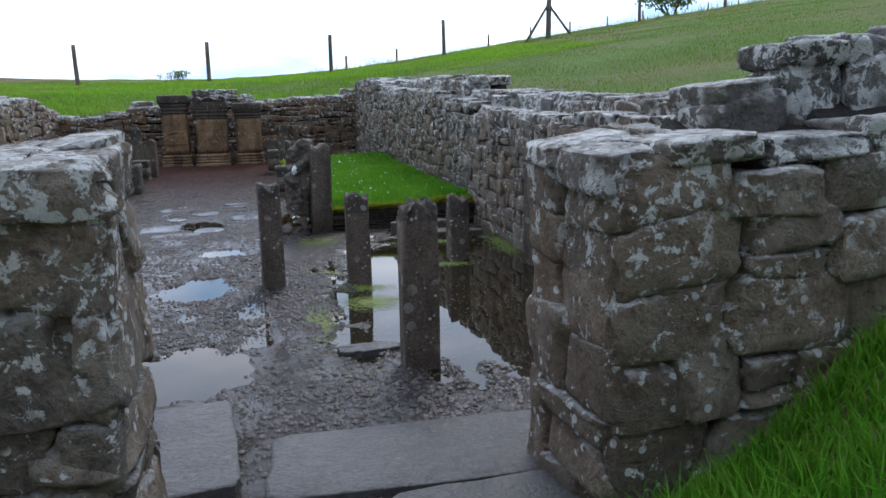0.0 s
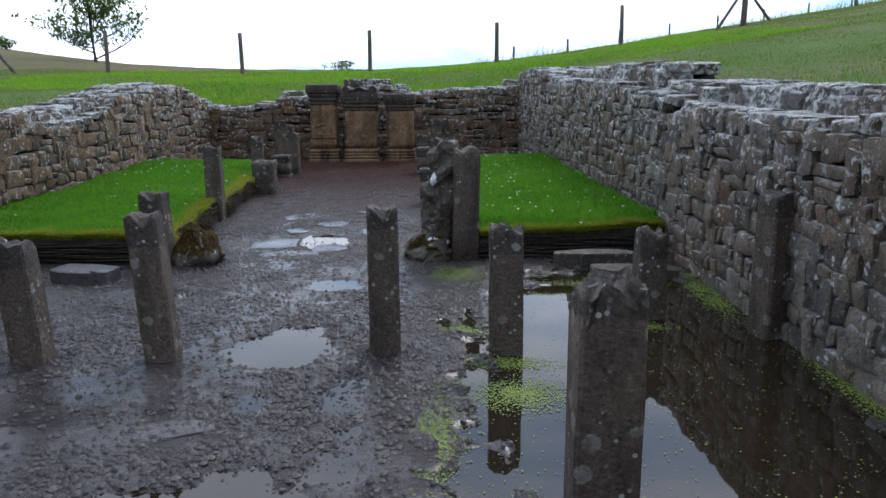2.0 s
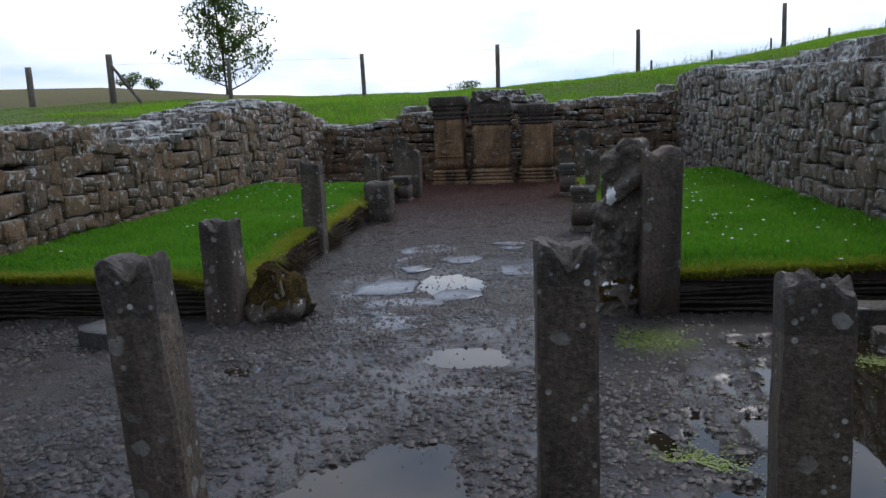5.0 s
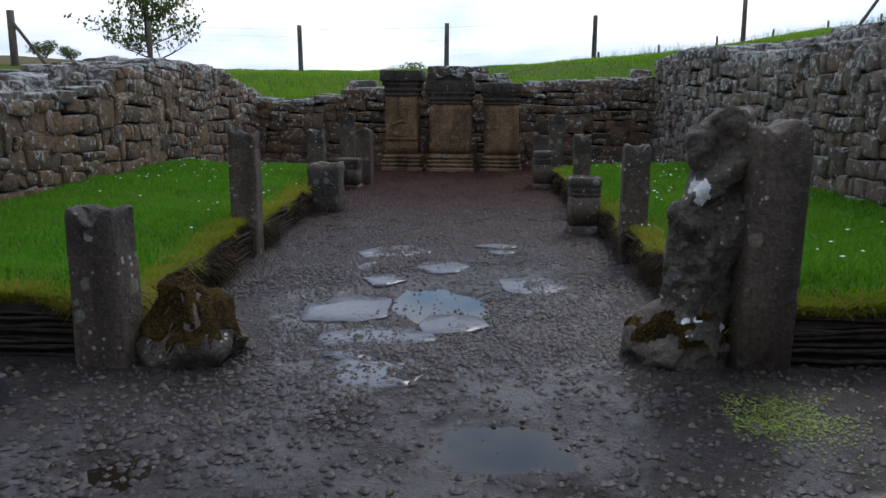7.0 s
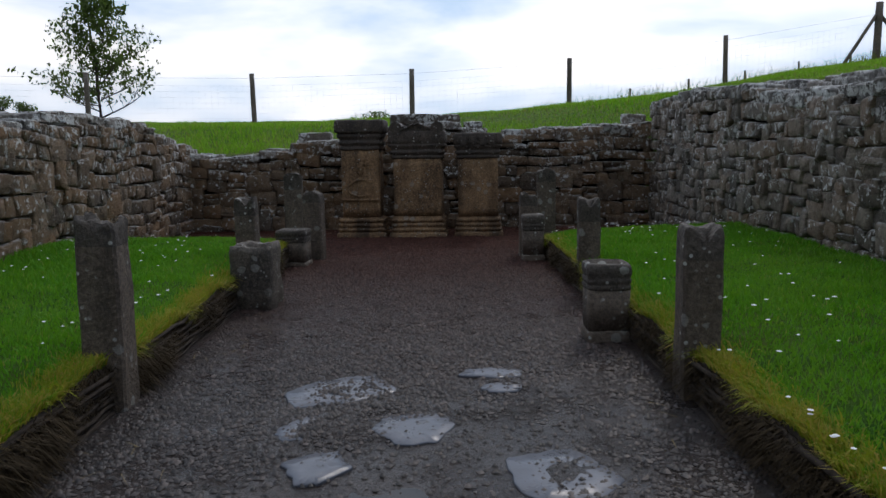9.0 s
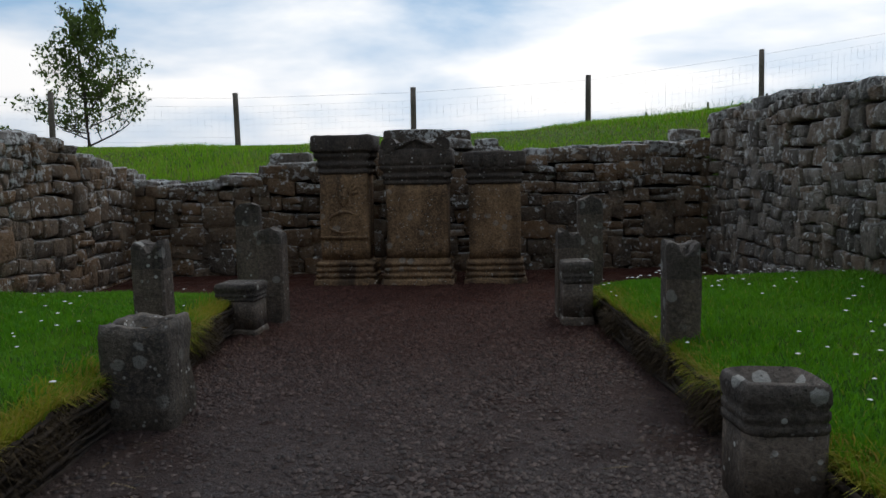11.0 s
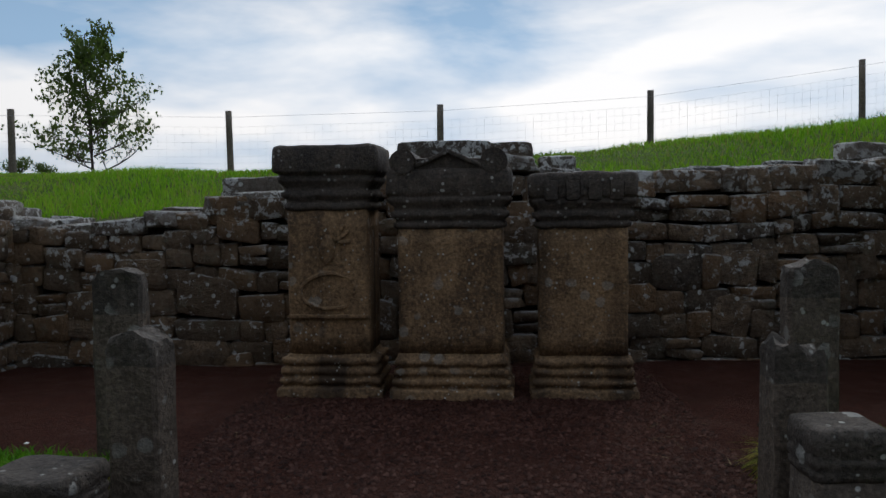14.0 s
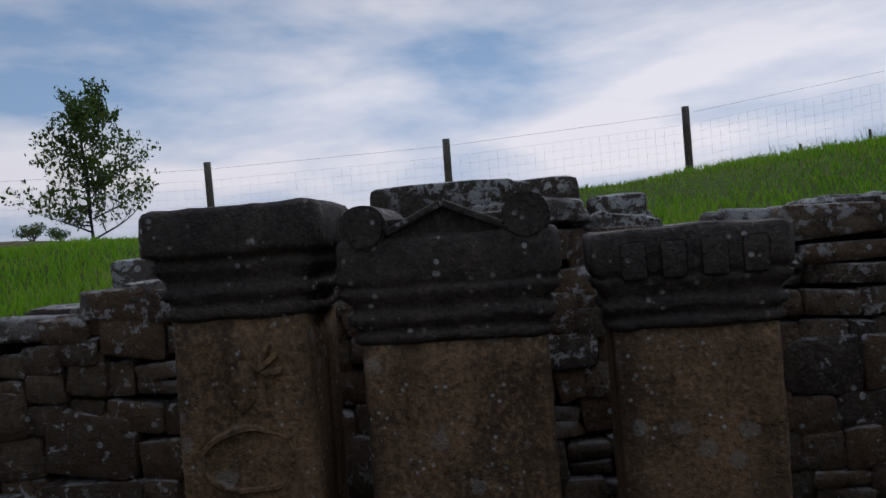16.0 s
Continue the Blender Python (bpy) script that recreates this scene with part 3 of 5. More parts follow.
def masonry(name, label, origin, along, inward, length, thick, top, seed, base=-0.05, course=(0.10, 0.17), width=(0.14, 0.36),
            faces=("front",), keep=(300, 0), material=None, near=(1.5, 1.0), cap=True, rise=None):
    """A dry rubble wall. origin: its foot at s = 0 on the seen face; along: unit vector; inward: unit vector from the face into the wall.
    top(s): height of the crest. Returns the wall, a core with the stones as its parts."""
    rnd = random.Random(seed)
    along, inward, up = Vector((*along, 0)), Vector((*inward, 0)), Vector((0, 0, 1))
    frame_m = Matrix((along, inward, up)).transposed().to_4x4()
    frame_m.translation = Vector((*origin, 0))
    n = max(2, int(length / 0.12))
    vs, fs = [], []
    for k in range(n + 1):
        s = length * k / n
        s = min(max(s, 0.06), length - 0.06)
        z = top(s) - 0.10
        for d, zz in ((0.07, base - 0.3), (0.07, z), (thick - 0.07, z + (rise(s) if rise else 0)), (thick - 0.07, base - 0.3)):
            vs.append((s, d, zz))
    for k in range(n):
        a, b = 4 * k, 4 * k + 4
        fs += [(a, b, b + 1, a + 1), (a + 1, b + 1, b + 2, a + 2), (a + 2, b + 2, b + 3, a + 3)]
    fs += [(0, 1, 2, 3), (4 * n + 3, 4 * n + 2, 4 * n + 1, 4 * n)]
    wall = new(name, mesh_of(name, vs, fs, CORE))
    wall.matrix_world = frame_m
    tagged(wall, label, "wall", kind="structure")
    bpy.context.view_layer.update()
    spots, caps = [], []

    def add(store, s, d, z, w, dep, h, flip, crest=False):
        """One stone centred at (s, d, z); flip: quarter turns, so that its face looks out of the wall."""
        m = frame_m @ pose(s, d, z, rnd.gauss(0, 1.8), rnd.gauss(0, 3.0), 90 * flip + rnd.gauss(0, 2.0)) @ Matrix.Diagonal((w, dep, h, 1))
        p = m.translation
        store.append((m, math.hypot(p.x - near[0], p.y - near[1])))

    def rows(store, run, place, flip, crest):
        z = base + rnd.uniform(-0.06, 0.0)
        p1, p2 = rnd.uniform(0, 6.28), rnd.uniform(0, 6.28)

        def sag(s, z):
            """The courses wander up and down along the wall."""
            return (0.030 * math.sin(s * 1.9 + z * 2.6 + p1) + 0.022 * math.sin(s * 4.7 - z * 4.0 + p2)) * soft(z, base, base + 0.4)

        highest = max(crest(run * k / 40) for k in range(41))
        while z < highest:
            h = rnd.uniform(*course)
            s = rnd.uniform(-0.08, 0.02)
            while s < run:
                w = (width[0] + (width[1] - width[0]) * rnd.random() ** 1.5) * (1.2 if h > sum(course) / 2 else 0.9)
                e = min(s + w, run + 0.02)
                mid = (max(s, 0) + e) / 2
                if e - max(s, 0) > 0.06 and z + 0.07 < crest(min(max(mid, 0), run)) - 0.05:
                    q = rnd.random()
                    room = crest(min(max(mid, 0), run)) - 0.03 - z
                    hh = min(h * rnd.uniform(0.8, 1.08), room)
                    zz = z + sag(mid, z)
                    wide = e - max(s, 0)
                    if q < 0.08 and h > 0.12:
                        cut = rnd.uniform(0.35, 0.6)
                        place(store, mid, zz + hh * cut * 0.5, wide, hh * cut * 1.03, flip)
                        place(store, mid, zz + hh * (1 + cut) * 0.5, wide, hh * (1 - cut) * 1.03, flip)
                    elif q < 0.22 and room > h * 1.7 and wide > 0.1:
                        place(store, mid, zz + h * 0.8, wide * 1.02, h * 1.66, flip, 0.010)
                    else:
                        place(store, mid, zz + min(h, room) * 0.5, wide * 1.05, hh * 1.10, flip)
                s = e if e > s else s + w
            z += h

    def front(store, s, z, w, h, flip, proud=0.0):
        add(store, s, 0.10 - proud - rnd.uniform(0.0, 0.026), z, w, 0.24, h, 0)

    def back(store, s, z, w, h, flip, proud=0.0):
        add(store, s, thick - 0.10 + proud + rnd.uniform(0, 0.03), z, w, 0.24, h, 2)

    def end_0(store, s, z, w, h, flip, proud=0.0):
        add(store, 0.10 - proud - rnd.uniform(0, 0.03), s, z, w, 0.24, h, 3)

    def end_1(store, s, z, w, h, flip, proud=0.0):
        add(store, length - 0.10 + proud + rnd.uniform(0, 0.03), s, z, w, 0.24, h, 1)

    for f in faces:
        if f == "front":
            rows(spots, length, front, 0, top)
        elif f == "back":
            rows(spots, length, back, 2, top)
        elif f == "start":
            rows(spots, thick, end_0, 3, lambda s: top(0.05))
        elif f == "end":
            rows(spots, thick, end_1, 1, lambda s: top(length - 0.05))
    if cap:
        for lane in range(max(1, round(thick / 0.27))):
            d = (lane + 0.5) * thick / max(1, round(thick / 0.27))
            s = rnd.uniform(-0.1, 0)
            while s < length:
                w = min(rnd.uniform(0.16, 0.42), length + 0.02 - s)
                if w < 0.06:
                    break
                mid = s + w / 2
                h = rnd.uniform(0.08, 0.15)
                lift = rise(max(0, mid)) if rise and d > 0.3 else 0.0
                if lift > 0.06 and d < thick * 0.8:
                    add(caps, mid, d - 0.03, top(max(0, mid)) + lift * 0.4 - 0.05, w * 1.02, 0.30, lift + 0.06, 0)
                add(caps, mid, d + rnd.uniform(-0.03, 0.03), top(max(0, mid)) + lift - h * 0.5 + rnd.uniform(-0.02, 0.025), w * 1.04, thick / max(1, round(thick / 0.27)) * 1.05, h, 0)
                s += w
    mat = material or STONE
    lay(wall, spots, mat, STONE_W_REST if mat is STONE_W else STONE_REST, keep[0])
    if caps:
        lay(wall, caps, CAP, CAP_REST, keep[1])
    return wall


def level(points):
    """A crest line through (s, z) points, stepped a little like broken courses."""
    def top(s):
        for (a, za), (b, zb) in zip(points, points[1:]):
            if s <= b:
                return za + (zb - za) * max(0.0, (s - a)) / max(1e-6, b - a)
        return points[-1][1]
    return top


def at_uv(u, v):
    return (O[0] + u * EU[0] + v * EV[0], O[1] + u * EU[1] + v * EV[1])


def neg(e):
    return (-e[0], -e[1])


def walls():
    # right-hand long wall, from the back corner towards the door
    masonry("wall_east", "long rubble stone wall with white lichen on its crest", at_uv(RIGHT, 0.0), neg(EV), EU, 14.9, 0.85,
            level([(0, 1.60), (1.5, 1.66), (3.0, 1.60), (3.6, 1.47), (5.5, 1.45), (7.0, 1.42), (8.5, 1.34), (9.5, 1.25), (11.0, 1.26), (12.7, 1.30), (14.0, 1.32), (14.9, 1.34)]),
            5, keep=(300, 150), near=(3.4, 1.5), course=(0.10, 0.18), width=(0.09, 0.27),
            rise=level([(0, 0.0), (3.2, 0.04), (4.0, 0.12), (5.6, 0.18), (7.7, 0.22), (7.8, 0.06), (9.5, 0.17), (12.0, 0.12), (13.2, 0.12), (13.3, 0.24), (14.9, 0.26)]))
    # left-hand long wall
    masonry("wall_west", "low rubble stone wall with rust-brown and grey stones", at_uv(LEFT, -14.3), EV, neg(EU), 14.7, 0.7,
            level([(0, 1.0), (4.0, 1.05), (5.3, 1.12), (6.0, 1.17), (7.05, 1.18), (7.15, 1.05), (8.4, 1.04), (9.2, 1.10), (9.5, 1.25), (10.6, 1.38), (11.2, 1.42), (12.4, 1.43), (13.4, 1.27), (13.8, 1.2), (14.7, 1.08)]),
            6, keep=(300, 110), near=(-2.6, 5.5), course=(0.09, 0.17), width=(0.10, 0.29), material=STONE_W,
            rise=level([(0, 0.03), (7.2, 0.03), (7.3, 0.12), (9.3, 0.12), (9.4, 0.03), (14.7, 0.0)]))
    # back wall behind the altars
    masonry("wall_north", "rubble stone end wall behind the altars", at_uv(LEFT, 0.0), EU, EV, RIGHT - LEFT, 0.75,
            level([(0, 1.02), (0.5, 0.98), (1.0, 1.01), (1.35, 1.12), (1.5, 1.17), (2.2, 1.2), (2.6, 1.36), (3.4, 1.38), (3.7, 1.32), (4.05, 1.24), (4.6, 1.30), (5.8, 1.35), (6.05, 1.38)]),
            7, keep=(300, 60), near=(0.3, 12.0), course=(0.11, 0.19), width=(0.13, 0.38), material=STONE_W)
    # door wall: a stretch on each side of the opening
    masonry("wall_south_1", "broad broken pier of large lichened blocks beside the doorway", at_uv(DOOR_R, FRONT), EU, EV, RIGHT + 0.8 - DOOR_R, 0.66,
            level([(0, 1.33), (0.5, 1.33), (0.6, 1.28), (0.8, 1.36), (2.3, 1.38)]), 8,
            course=(0.17, 0.27), width=(0.24, 0.5), faces=("front", "back", "start"), keep=(160, 60), material=QUOIN, near=(2.6, -2.7),
            rise=level([(0, 0.0), (0.42, 0.0), (0.5, 0.16), (0.85, 0.2), (0.95, 0.3), (2.3, 0.34)]))
    masonry("wall_south_2", "squared pier of big dark blocks with pale lichened top", at_uv(LEFT - 0.7, FRONT), EU, EV, DOOR_L - LEFT + 0.7, 0.6,
            level([(0, 1.15), (2.5, 1.2), (3.0, 1.34), (4.0, 1.36)]), 9,
            course=(0.18, 0.3), width=(0.3, 0.6), faces=("front", "back", "end"), keep=(200, 40), material=QUOIN, near=(1.3, -2.7))


walls()


# ---- turf benches with wattle fronts ----
def bench(name, u0, u1, v0, v1, edge_side, label, lip=0.20):
    """A turf bank: u0..u1 across, v0..v1 along; edge_side: -1 or 1, the u side that faces the nave."""
    us, vs = np.linspace(u0, u1, 42), np.linspace(v0, v1, 110)
    U, V = np.meshgrid(us, vs)
    X, Y = O[0] + U * EU[0] + V * EV[0], O[1] + U * EU[1] + V * EV[1]
    edge = np.minimum(np.where(edge_side > 0, u1 - U, U - u0), V - v0)
    wide = np.where(edge_side > 0, u1 - U, U - u0) / (u1 - u0)
    Z = lip * (0.35 + 0.65 * soft_np(np.where(v1 - V < 0, 0, v1 - V), 0.0, 0.9)) + 0.05 * soft_np(edge, 0.0, 0.3) + 0.06 * wide + 0.018 * fbm(X, Y, 3.0, 21) + 0.01 * fbm(X, Y, 9.0, 22)
    n, m = U.shape[1], U.shape[0]
    top = np.stack([X.ravel(), Y.ravel(), Z.ravel()], 1)
    idx = np.arange(n * m).reshape(m, n)
    a, b, c, d = idx[:-1, :-1].ravel(), idx[:-1, 1:].ravel(), idx[1:, 1:].ravel(), idx[1:, :-1].ravel()
    tris = [np.stack([a, b, c], 1), np.stack([a, c, d], 1)]
    ring = np.concatenate([idx[0, :], idx[1:, -1], idx[-1, -2::-1], idx[-2:0:-1, 0]])
    low = top[ring].copy()
    low[:, 2] = -0.1
    k0 = len(top)
    r = np.arange(len(ring))
    nxt = np.roll(r, -1)
    tris += [np.stack([ring[r], k0 + r, k0 + nxt], 1), np.stack([ring[r], k0 + nxt, ring[nxt]], 1)]
    root = empty(name, Matrix(), label, "turf bench")
    body_me = quick_mesh("turf", np.concatenate([top, low]), np.concatenate(tris), TURF)
    body_me.materials.append(EARTH)
    steep = np.zeros(sum(len(t) for t in tris), np.int32)
    steep[2 * (n - 1) * (m - 1):] = 1
    body_me.polygons.foreach_set("material_index", steep)
    turf = new("turf", body_me)
    turf.parent = root
    # wattle rods, woven along the two exposed sides
    rnd = random.Random(len(name))
    side = u1 if edge_side > 0 else u0
    runs = [((u0, v0), (u1, v0), (0, -1)), ((side, v0), (side, v1), (edge_side, 0))]
    for (ua, va), (ub, vb), out in runs:
        length = math.hypot(ub - ua, vb - va)
        z = 0.0
        while z < lip - 0.015:
            r0 = rnd.uniform(0.007, 0.012)
            bm = bmesh.new()
            steps = max(6, int(length / 0.12))
            rings = []
            ph = rnd.uniform(0, 6.28)
            for k in range(steps + 1):
                f = k / steps
                off = 0.012 + 0.012 * math.sin(k * 0.75 + ph) + rnd.uniform(-0.004, 0.004)
                x, y = at_uv(ua + (ub - ua) * f + out[0] * off, va + (vb - va) * f + out[1] * off)
                zz = z + r0 + 0.008 * math.sin(k * 0.31 + ph * 2) + rnd.uniform(-0.007, 0.007)
                nx, ny = out[0] * EU[0] + out[1] * EV[0], out[0] * EU[1] + out[1] * EV[1]
                rings.append([bm.verts.new((x + nx * r0 * math.cos(a), y + ny * r0 * math.cos(a), zz + r0 * math.sin(a))) for a in (0, 1.257, 2.513, 3.77, 5.027)])
            for lo, hi in zip(rings, rings[1:]):
                for j in range(5):
                    bm.faces.new((lo[j], lo[(j + 1) % 5], hi[(j + 1) % 5], hi[j]))
            part("rod", bm, WATTLE, root)
            z += r0 * 1.75
    return root


def bench_z(u, v, u0, u1, v0, v1, edge_side, lip=0.20):
    x, y = O[0] + u * EU[0] + v * EV[0], O[1] + u * EU[1] + v * EV[1]
    edge = np.minimum(np.where(edge_side > 0, u1 - u, u - u0), v - v0)
    wide = np.where(edge_side > 0, u1 - u, u - u0) / (u1 - u0)
    return x, y, lip * (0.35 + 0.65 * soft_np(v1 - v, 0.0, 0.9)) + 0.05 * soft_np(edge, 0.0, 0.3) + 0.06 * wide + 0.018 * fbm(x, y, 3.0, 21) + 0.01 * fbm(x, y, 9.0, 22), edge


BENCH_L = (LEFT - 0.05, -1.25, BENCH_V, -2.3, 1)
BENCH_R = (1.17, RIGHT + 0.05, BENCH_V + 0.0, -2.1, -1)
bench("turf_bench", *BENCH_L, "raised turf bench with woven wattle front and rough grass")
bench("turf_bench", *BENCH_R, "raised turf bench of bright grass dotted with daisies")


# ---- posts, altars and other stones ----
def post(x, y, w, d, h, turn=0.0, lean=(0, 0), shape="notch", seed=1, label="", group="concrete posts"):
    """A cast stone post with a worn or hollowed head."""
    root = empty("stone_post", pose(x, y, -0.02, lean[0], lean[1], turn), label, "post", group)
    c = 0.012
    k = h - 0.11 - 0.03 * (seed % 3)
    prof = [(w / 2, d / 2, -0.1), (w / 2, d / 2, h * 0.12), (w / 2, d / 2, h * 0.25), (w / 2 * 0.99, d / 2 * 0.99, h * 0.45), (w / 2 * 0.98, d / 2 * 0.98, h * 0.62), (w / 2 * 0.97, d / 2 * 0.97, k),
            (w / 2 * 0.965, d / 2 * 0.965, h - 0.06), (w / 2 * 0.955, d / 2 * 0.955, h - 0.03), (w / 2 * 0.94, d / 2 * 0.94, h - 0.012), (w / 2 * 0.87, d / 2 * 0.87, h), (w / 2 * 0.6, d / 2 * 0.6, h - 0.003), (w / 2 * 0.3, d / 2 * 0.3, h - 0.006)]
    bm = lathe_rect(prof, 0.007, 9, seed * 1.3, c, 8)
    rough_up(bm, 0.004, 30, seed * 2.7)
    for v in bm.verts:
        f = soft(v.co.z, h - 0.07, h - 0.01)
        if shape == "notch":
            v.co.z -= f * 0.045 * math.exp(-((v.co.x - w * 0.05) / (w * 0.2)) ** 2) * (0.4 + (v.co.y < 0))
        elif shape == "peak":
            v.co.z -= f * 0.035 * abs(v.co.x) / (w / 2)
        elif shape == "worn":
            v.co.z -= f * 0.06 * noise.noise(Vector((v.co.x * 17, v.co.y * 17, seed * 5))) + f * 0.035 * (v.co.x / w + 0.3)
        elif shape == "jag":
            f = soft(v.co.z, h - 0.16, h - 0.02)
            v.co.z -= f * (0.035 + 0.075 * noise.noise(Vector((v.co.x * 19, v.co.y * 19, seed * 5))) + 0.03 * noise.noise(Vector((v.co.x * 50, v.co.y * 50, seed))) - 0.05 * v.co.x / w)
            v.co += noise.noise_vector(v.co * 22) * 0.02 * f
        elif shape == "dome":
            v.co.z -= f * 0.035 * (v.co.x / (w / 2)) ** 2
        if f > 0:
            v.co += noise.noise_vector(Vector((v.co.x * 40, v.co.y * 40, v.co.z * 40 + seed))) * 0.008 * f
    crown = bm.copy()
    limit = k - 0.002
    bmesh.ops.delete(bm, geom=[f for f in bm.faces if f.calc_center_median().z > limit], context="FACES")
    bmesh.ops.delete(crown, geom=[f for f in crown.faces if f.calc_center_median().z <= limit], context="FACES")
    part("shaft", bm, POST, root)
    part("head", crown, POST_TOP, root, "darker weathered head")
    return root


def posts():
    p = "grey cast stone post standing in wet gravel"
    post(-0.33, 0.80, 0.17, 0.17, 0.69, 5, (0, -3), "worn", 1, "leaning grey cast stone post in wet gravel")
    post(0.34, 0.88, 0.165, 0.16, 0.82, 8, (0, -3), "notch", 2, p)
    post(1.53, 0.98, 0.165, 0.16, 0.835, 8, (0, 0), "notch", 3, p)
    post(2.19, 1.06, 0.185, 0.16, 0.715, 0, (0, 0), "worn", 4, "grey cast stone post standing in pool edge")
    post(3.12, 1.72, 0.18, 0.17, 0.57, 4, (0, 0), "worn", 5, "broken grey cast stone post standing in the pool")
    post(2.39, -0.88, 0.195, 0.175, 0.95, 4, (0, 0), "jag", 6, "tall cast stone post with jagged broken head")
    post(3.74, 1.36, 0.17, 0.17, 0.86, 20, (0, 0), "dome", 7, "tall square stone post against the wall")
    post(-0.52, 2.98, 0.21, 0.16, 0.63, -6, (0, -1), "notch", 8, "short cast stone post beside a turf bench")
    post(-0.72, 5.02, 0.17, 0.17, 0.83, 6, (0, 0), "worn", 9, "tall lichen-spotted stone post at the bench edge")
    post(-1.0, 7.74, 0.16, 0.15, 0.74, 4, (0, 0), "notch", 10, "cast stone post rising through bench turf")
    post(-1.15, 9.72, 0.19, 0.10, 0.86, 8, (0, 0), "dome", 11, "flat grey stone post before the end wall")
    post(-0.84, 9.26, 0.19, 0.12, 0.70, -10, (0, 0), "peak", 12, "flat grey stone post beside a small altar")
    post(1.74, 5.22, 0.165, 0.16, 0.76, 0, (0, 0), "notch", 13, "cast stone post in the wattle bench front")
    post(1.58, 7.66, 0.16, 0.16, 0.71, 0, (0, 0), "notch", 14, "cast stone post in the wattle bench front")
    post(1.22, 9.42, 0.17, 0.15, 0.63, 4, (0, 0), "worn", 15, "square stone post behind a small altar")
    post(1.42, 9.85, 0.19, 0.10, 0.87, 4, (0, 0), "peak", 16, "flat pointed stone post before the end wall")


posts()


def altar(x, y, w, d, h, kind, label, seed):
    root = empty("altar", pose(x, y, 0), label, "altar", "three altars")
    hw, hd = w / 2, d / 2
    s = 0.82 if kind != "middle" else 0.84
    if kind == "left":
        s = 0.77
    b = 0.25 if kind != "middle" else 0.26
    steps = [(1.0, -0.1), (1.0, 0.052), (0.985, 0.062), (0.90, 0.066), (0.895, 0.078), (0.945, 0.084), (0.965, 0.098), (0.945, 0.112), (0.89, 0.118), (0.885, 0.135), (0.925, 0.141),
             (0.925, 0.168), (0.87, 0.174), (0.86, 0.188), (0.905, 0.194), (0.925, 0.21), (0.90, 0.226), (s + 0.03, 0.232), (s + 0.015, b - 0.008), (s, b)]
    base = [(hw * k, hd * (k - 0.015 * (k < 0.99)), z) for k, z in steps]
    part("plinth", lathe_rect(base, 0.009, 13, seed, 0.012, 16), ALTAR, root, "stepped and worn moulded base")
    cz = h - (0.36 if kind == "left" else 0.45 if kind == "middle" else 0.30)
    shaft = [(hw * s, hd * s, b + (cz - b) * k / 8) for k in range(9)]
    die = part("shaft", lathe_rect(shaft, 0.005, 6, seed + 3, 0.014, 12), ALTAR, root, "brown lichen-specked plain face")
    top = h - (0.0 if kind != "middle" else 0.12)
    q = top - cz
    rows = [(0.0, 0.0), (0.055, 0.03), (0.055, 0.10), (0.015, 0.11), (0.02, 0.16), (0.09, 0.20), (0.10, 0.28), (0.05, 0.30), (0.055, 0.36), (0.13, 0.43), (0.16, 0.50), (0.12, 0.515), (0.13, 0.55)]
    cap_p = [(hw * (s + o), hd * (s + o), cz + q * f) for o, f in rows]
    cap_p += [(hw * 0.99, hd * 0.99, cz + q * 0.58), (hw, hd, cz + q * 0.62), (hw, hd, cz + q * 0.8), (hw * 0.995, hd * 0.995, top - 0.022), (hw * 0.97, hd * 0.97, top - 0.006), (hw * 0.9, hd * 0.9, top), (hw * 0.5, hd * 0.5, top - 0.004)]
    head = part("capital", lathe_rect(cap_p, 0.009, 11, seed + 7, 0.02, 12), ALTAR_TOP, root, "dark heavily moulded head")
    if kind == "middle":
        # front gable between two bolsters
        part("crown", shifted(block(w * 0.52, d * 0.86, 0.085, 4, 0.02, 0.006, 9, 3.0), 0, 0.0, top - 0.03), ALTAR_TOP, head)
        bm = bmesh.new()
        pts = [(-0.2, 0.0), (0.2, 0.0), (0.16, 0.05), (0.0, 0.115), (-0.16, 0.05)]
        lo = [bm.verts.new((px, -hd + 0.02, top - 0.02 + pz)) for px, pz in pts]
        hi = [bm.verts.new((px, hd * 0.6, top - 0.02 + pz)) for px, pz in pts]
        bm.faces.new(lo)
        bm.faces.new(hi[::-1])
        for k in range(5):
            bm.faces.new((lo[k], hi[k], hi[(k + 1) % 5], lo[(k + 1) % 5]))
        bmesh.ops.recalc_face_normals(bm, faces=bm.faces[:])
        bmesh.ops.bevel(bm, geom=bm.edges[:], offset=0.012, segments=2, affect="EDGES")
        part("gable", bm, ALTAR_TOP, head)
        for sx in (-1, 1):
            bm = bmesh.new()
            bmesh.ops.create_cone(bm, cap_ends=True, segments=20, radius1=0.072, radius2=0.072, depth=d * 0.9)
            bmesh.ops.rotate(bm, verts=bm.verts[:], cent=(0, 0, 0), matrix=Matrix.Rotation(radians(90), 3, "X"))
            bmesh.ops.translate(bm, verts=bm.verts[:], vec=(sx * 0.245, -0.03, top + 0.03))
            bmesh.ops.bevel(bm, geom=[e for e in bm.edges if e.is_manifold and e.calc_face_angle(0) > 1], offset=0.012, segments=2, affect="EDGES")
            rough_up(bm, 0.006, 14, seed)
            part("bolster", bm, ALTAR_TOP, head, "round carved scroll end")
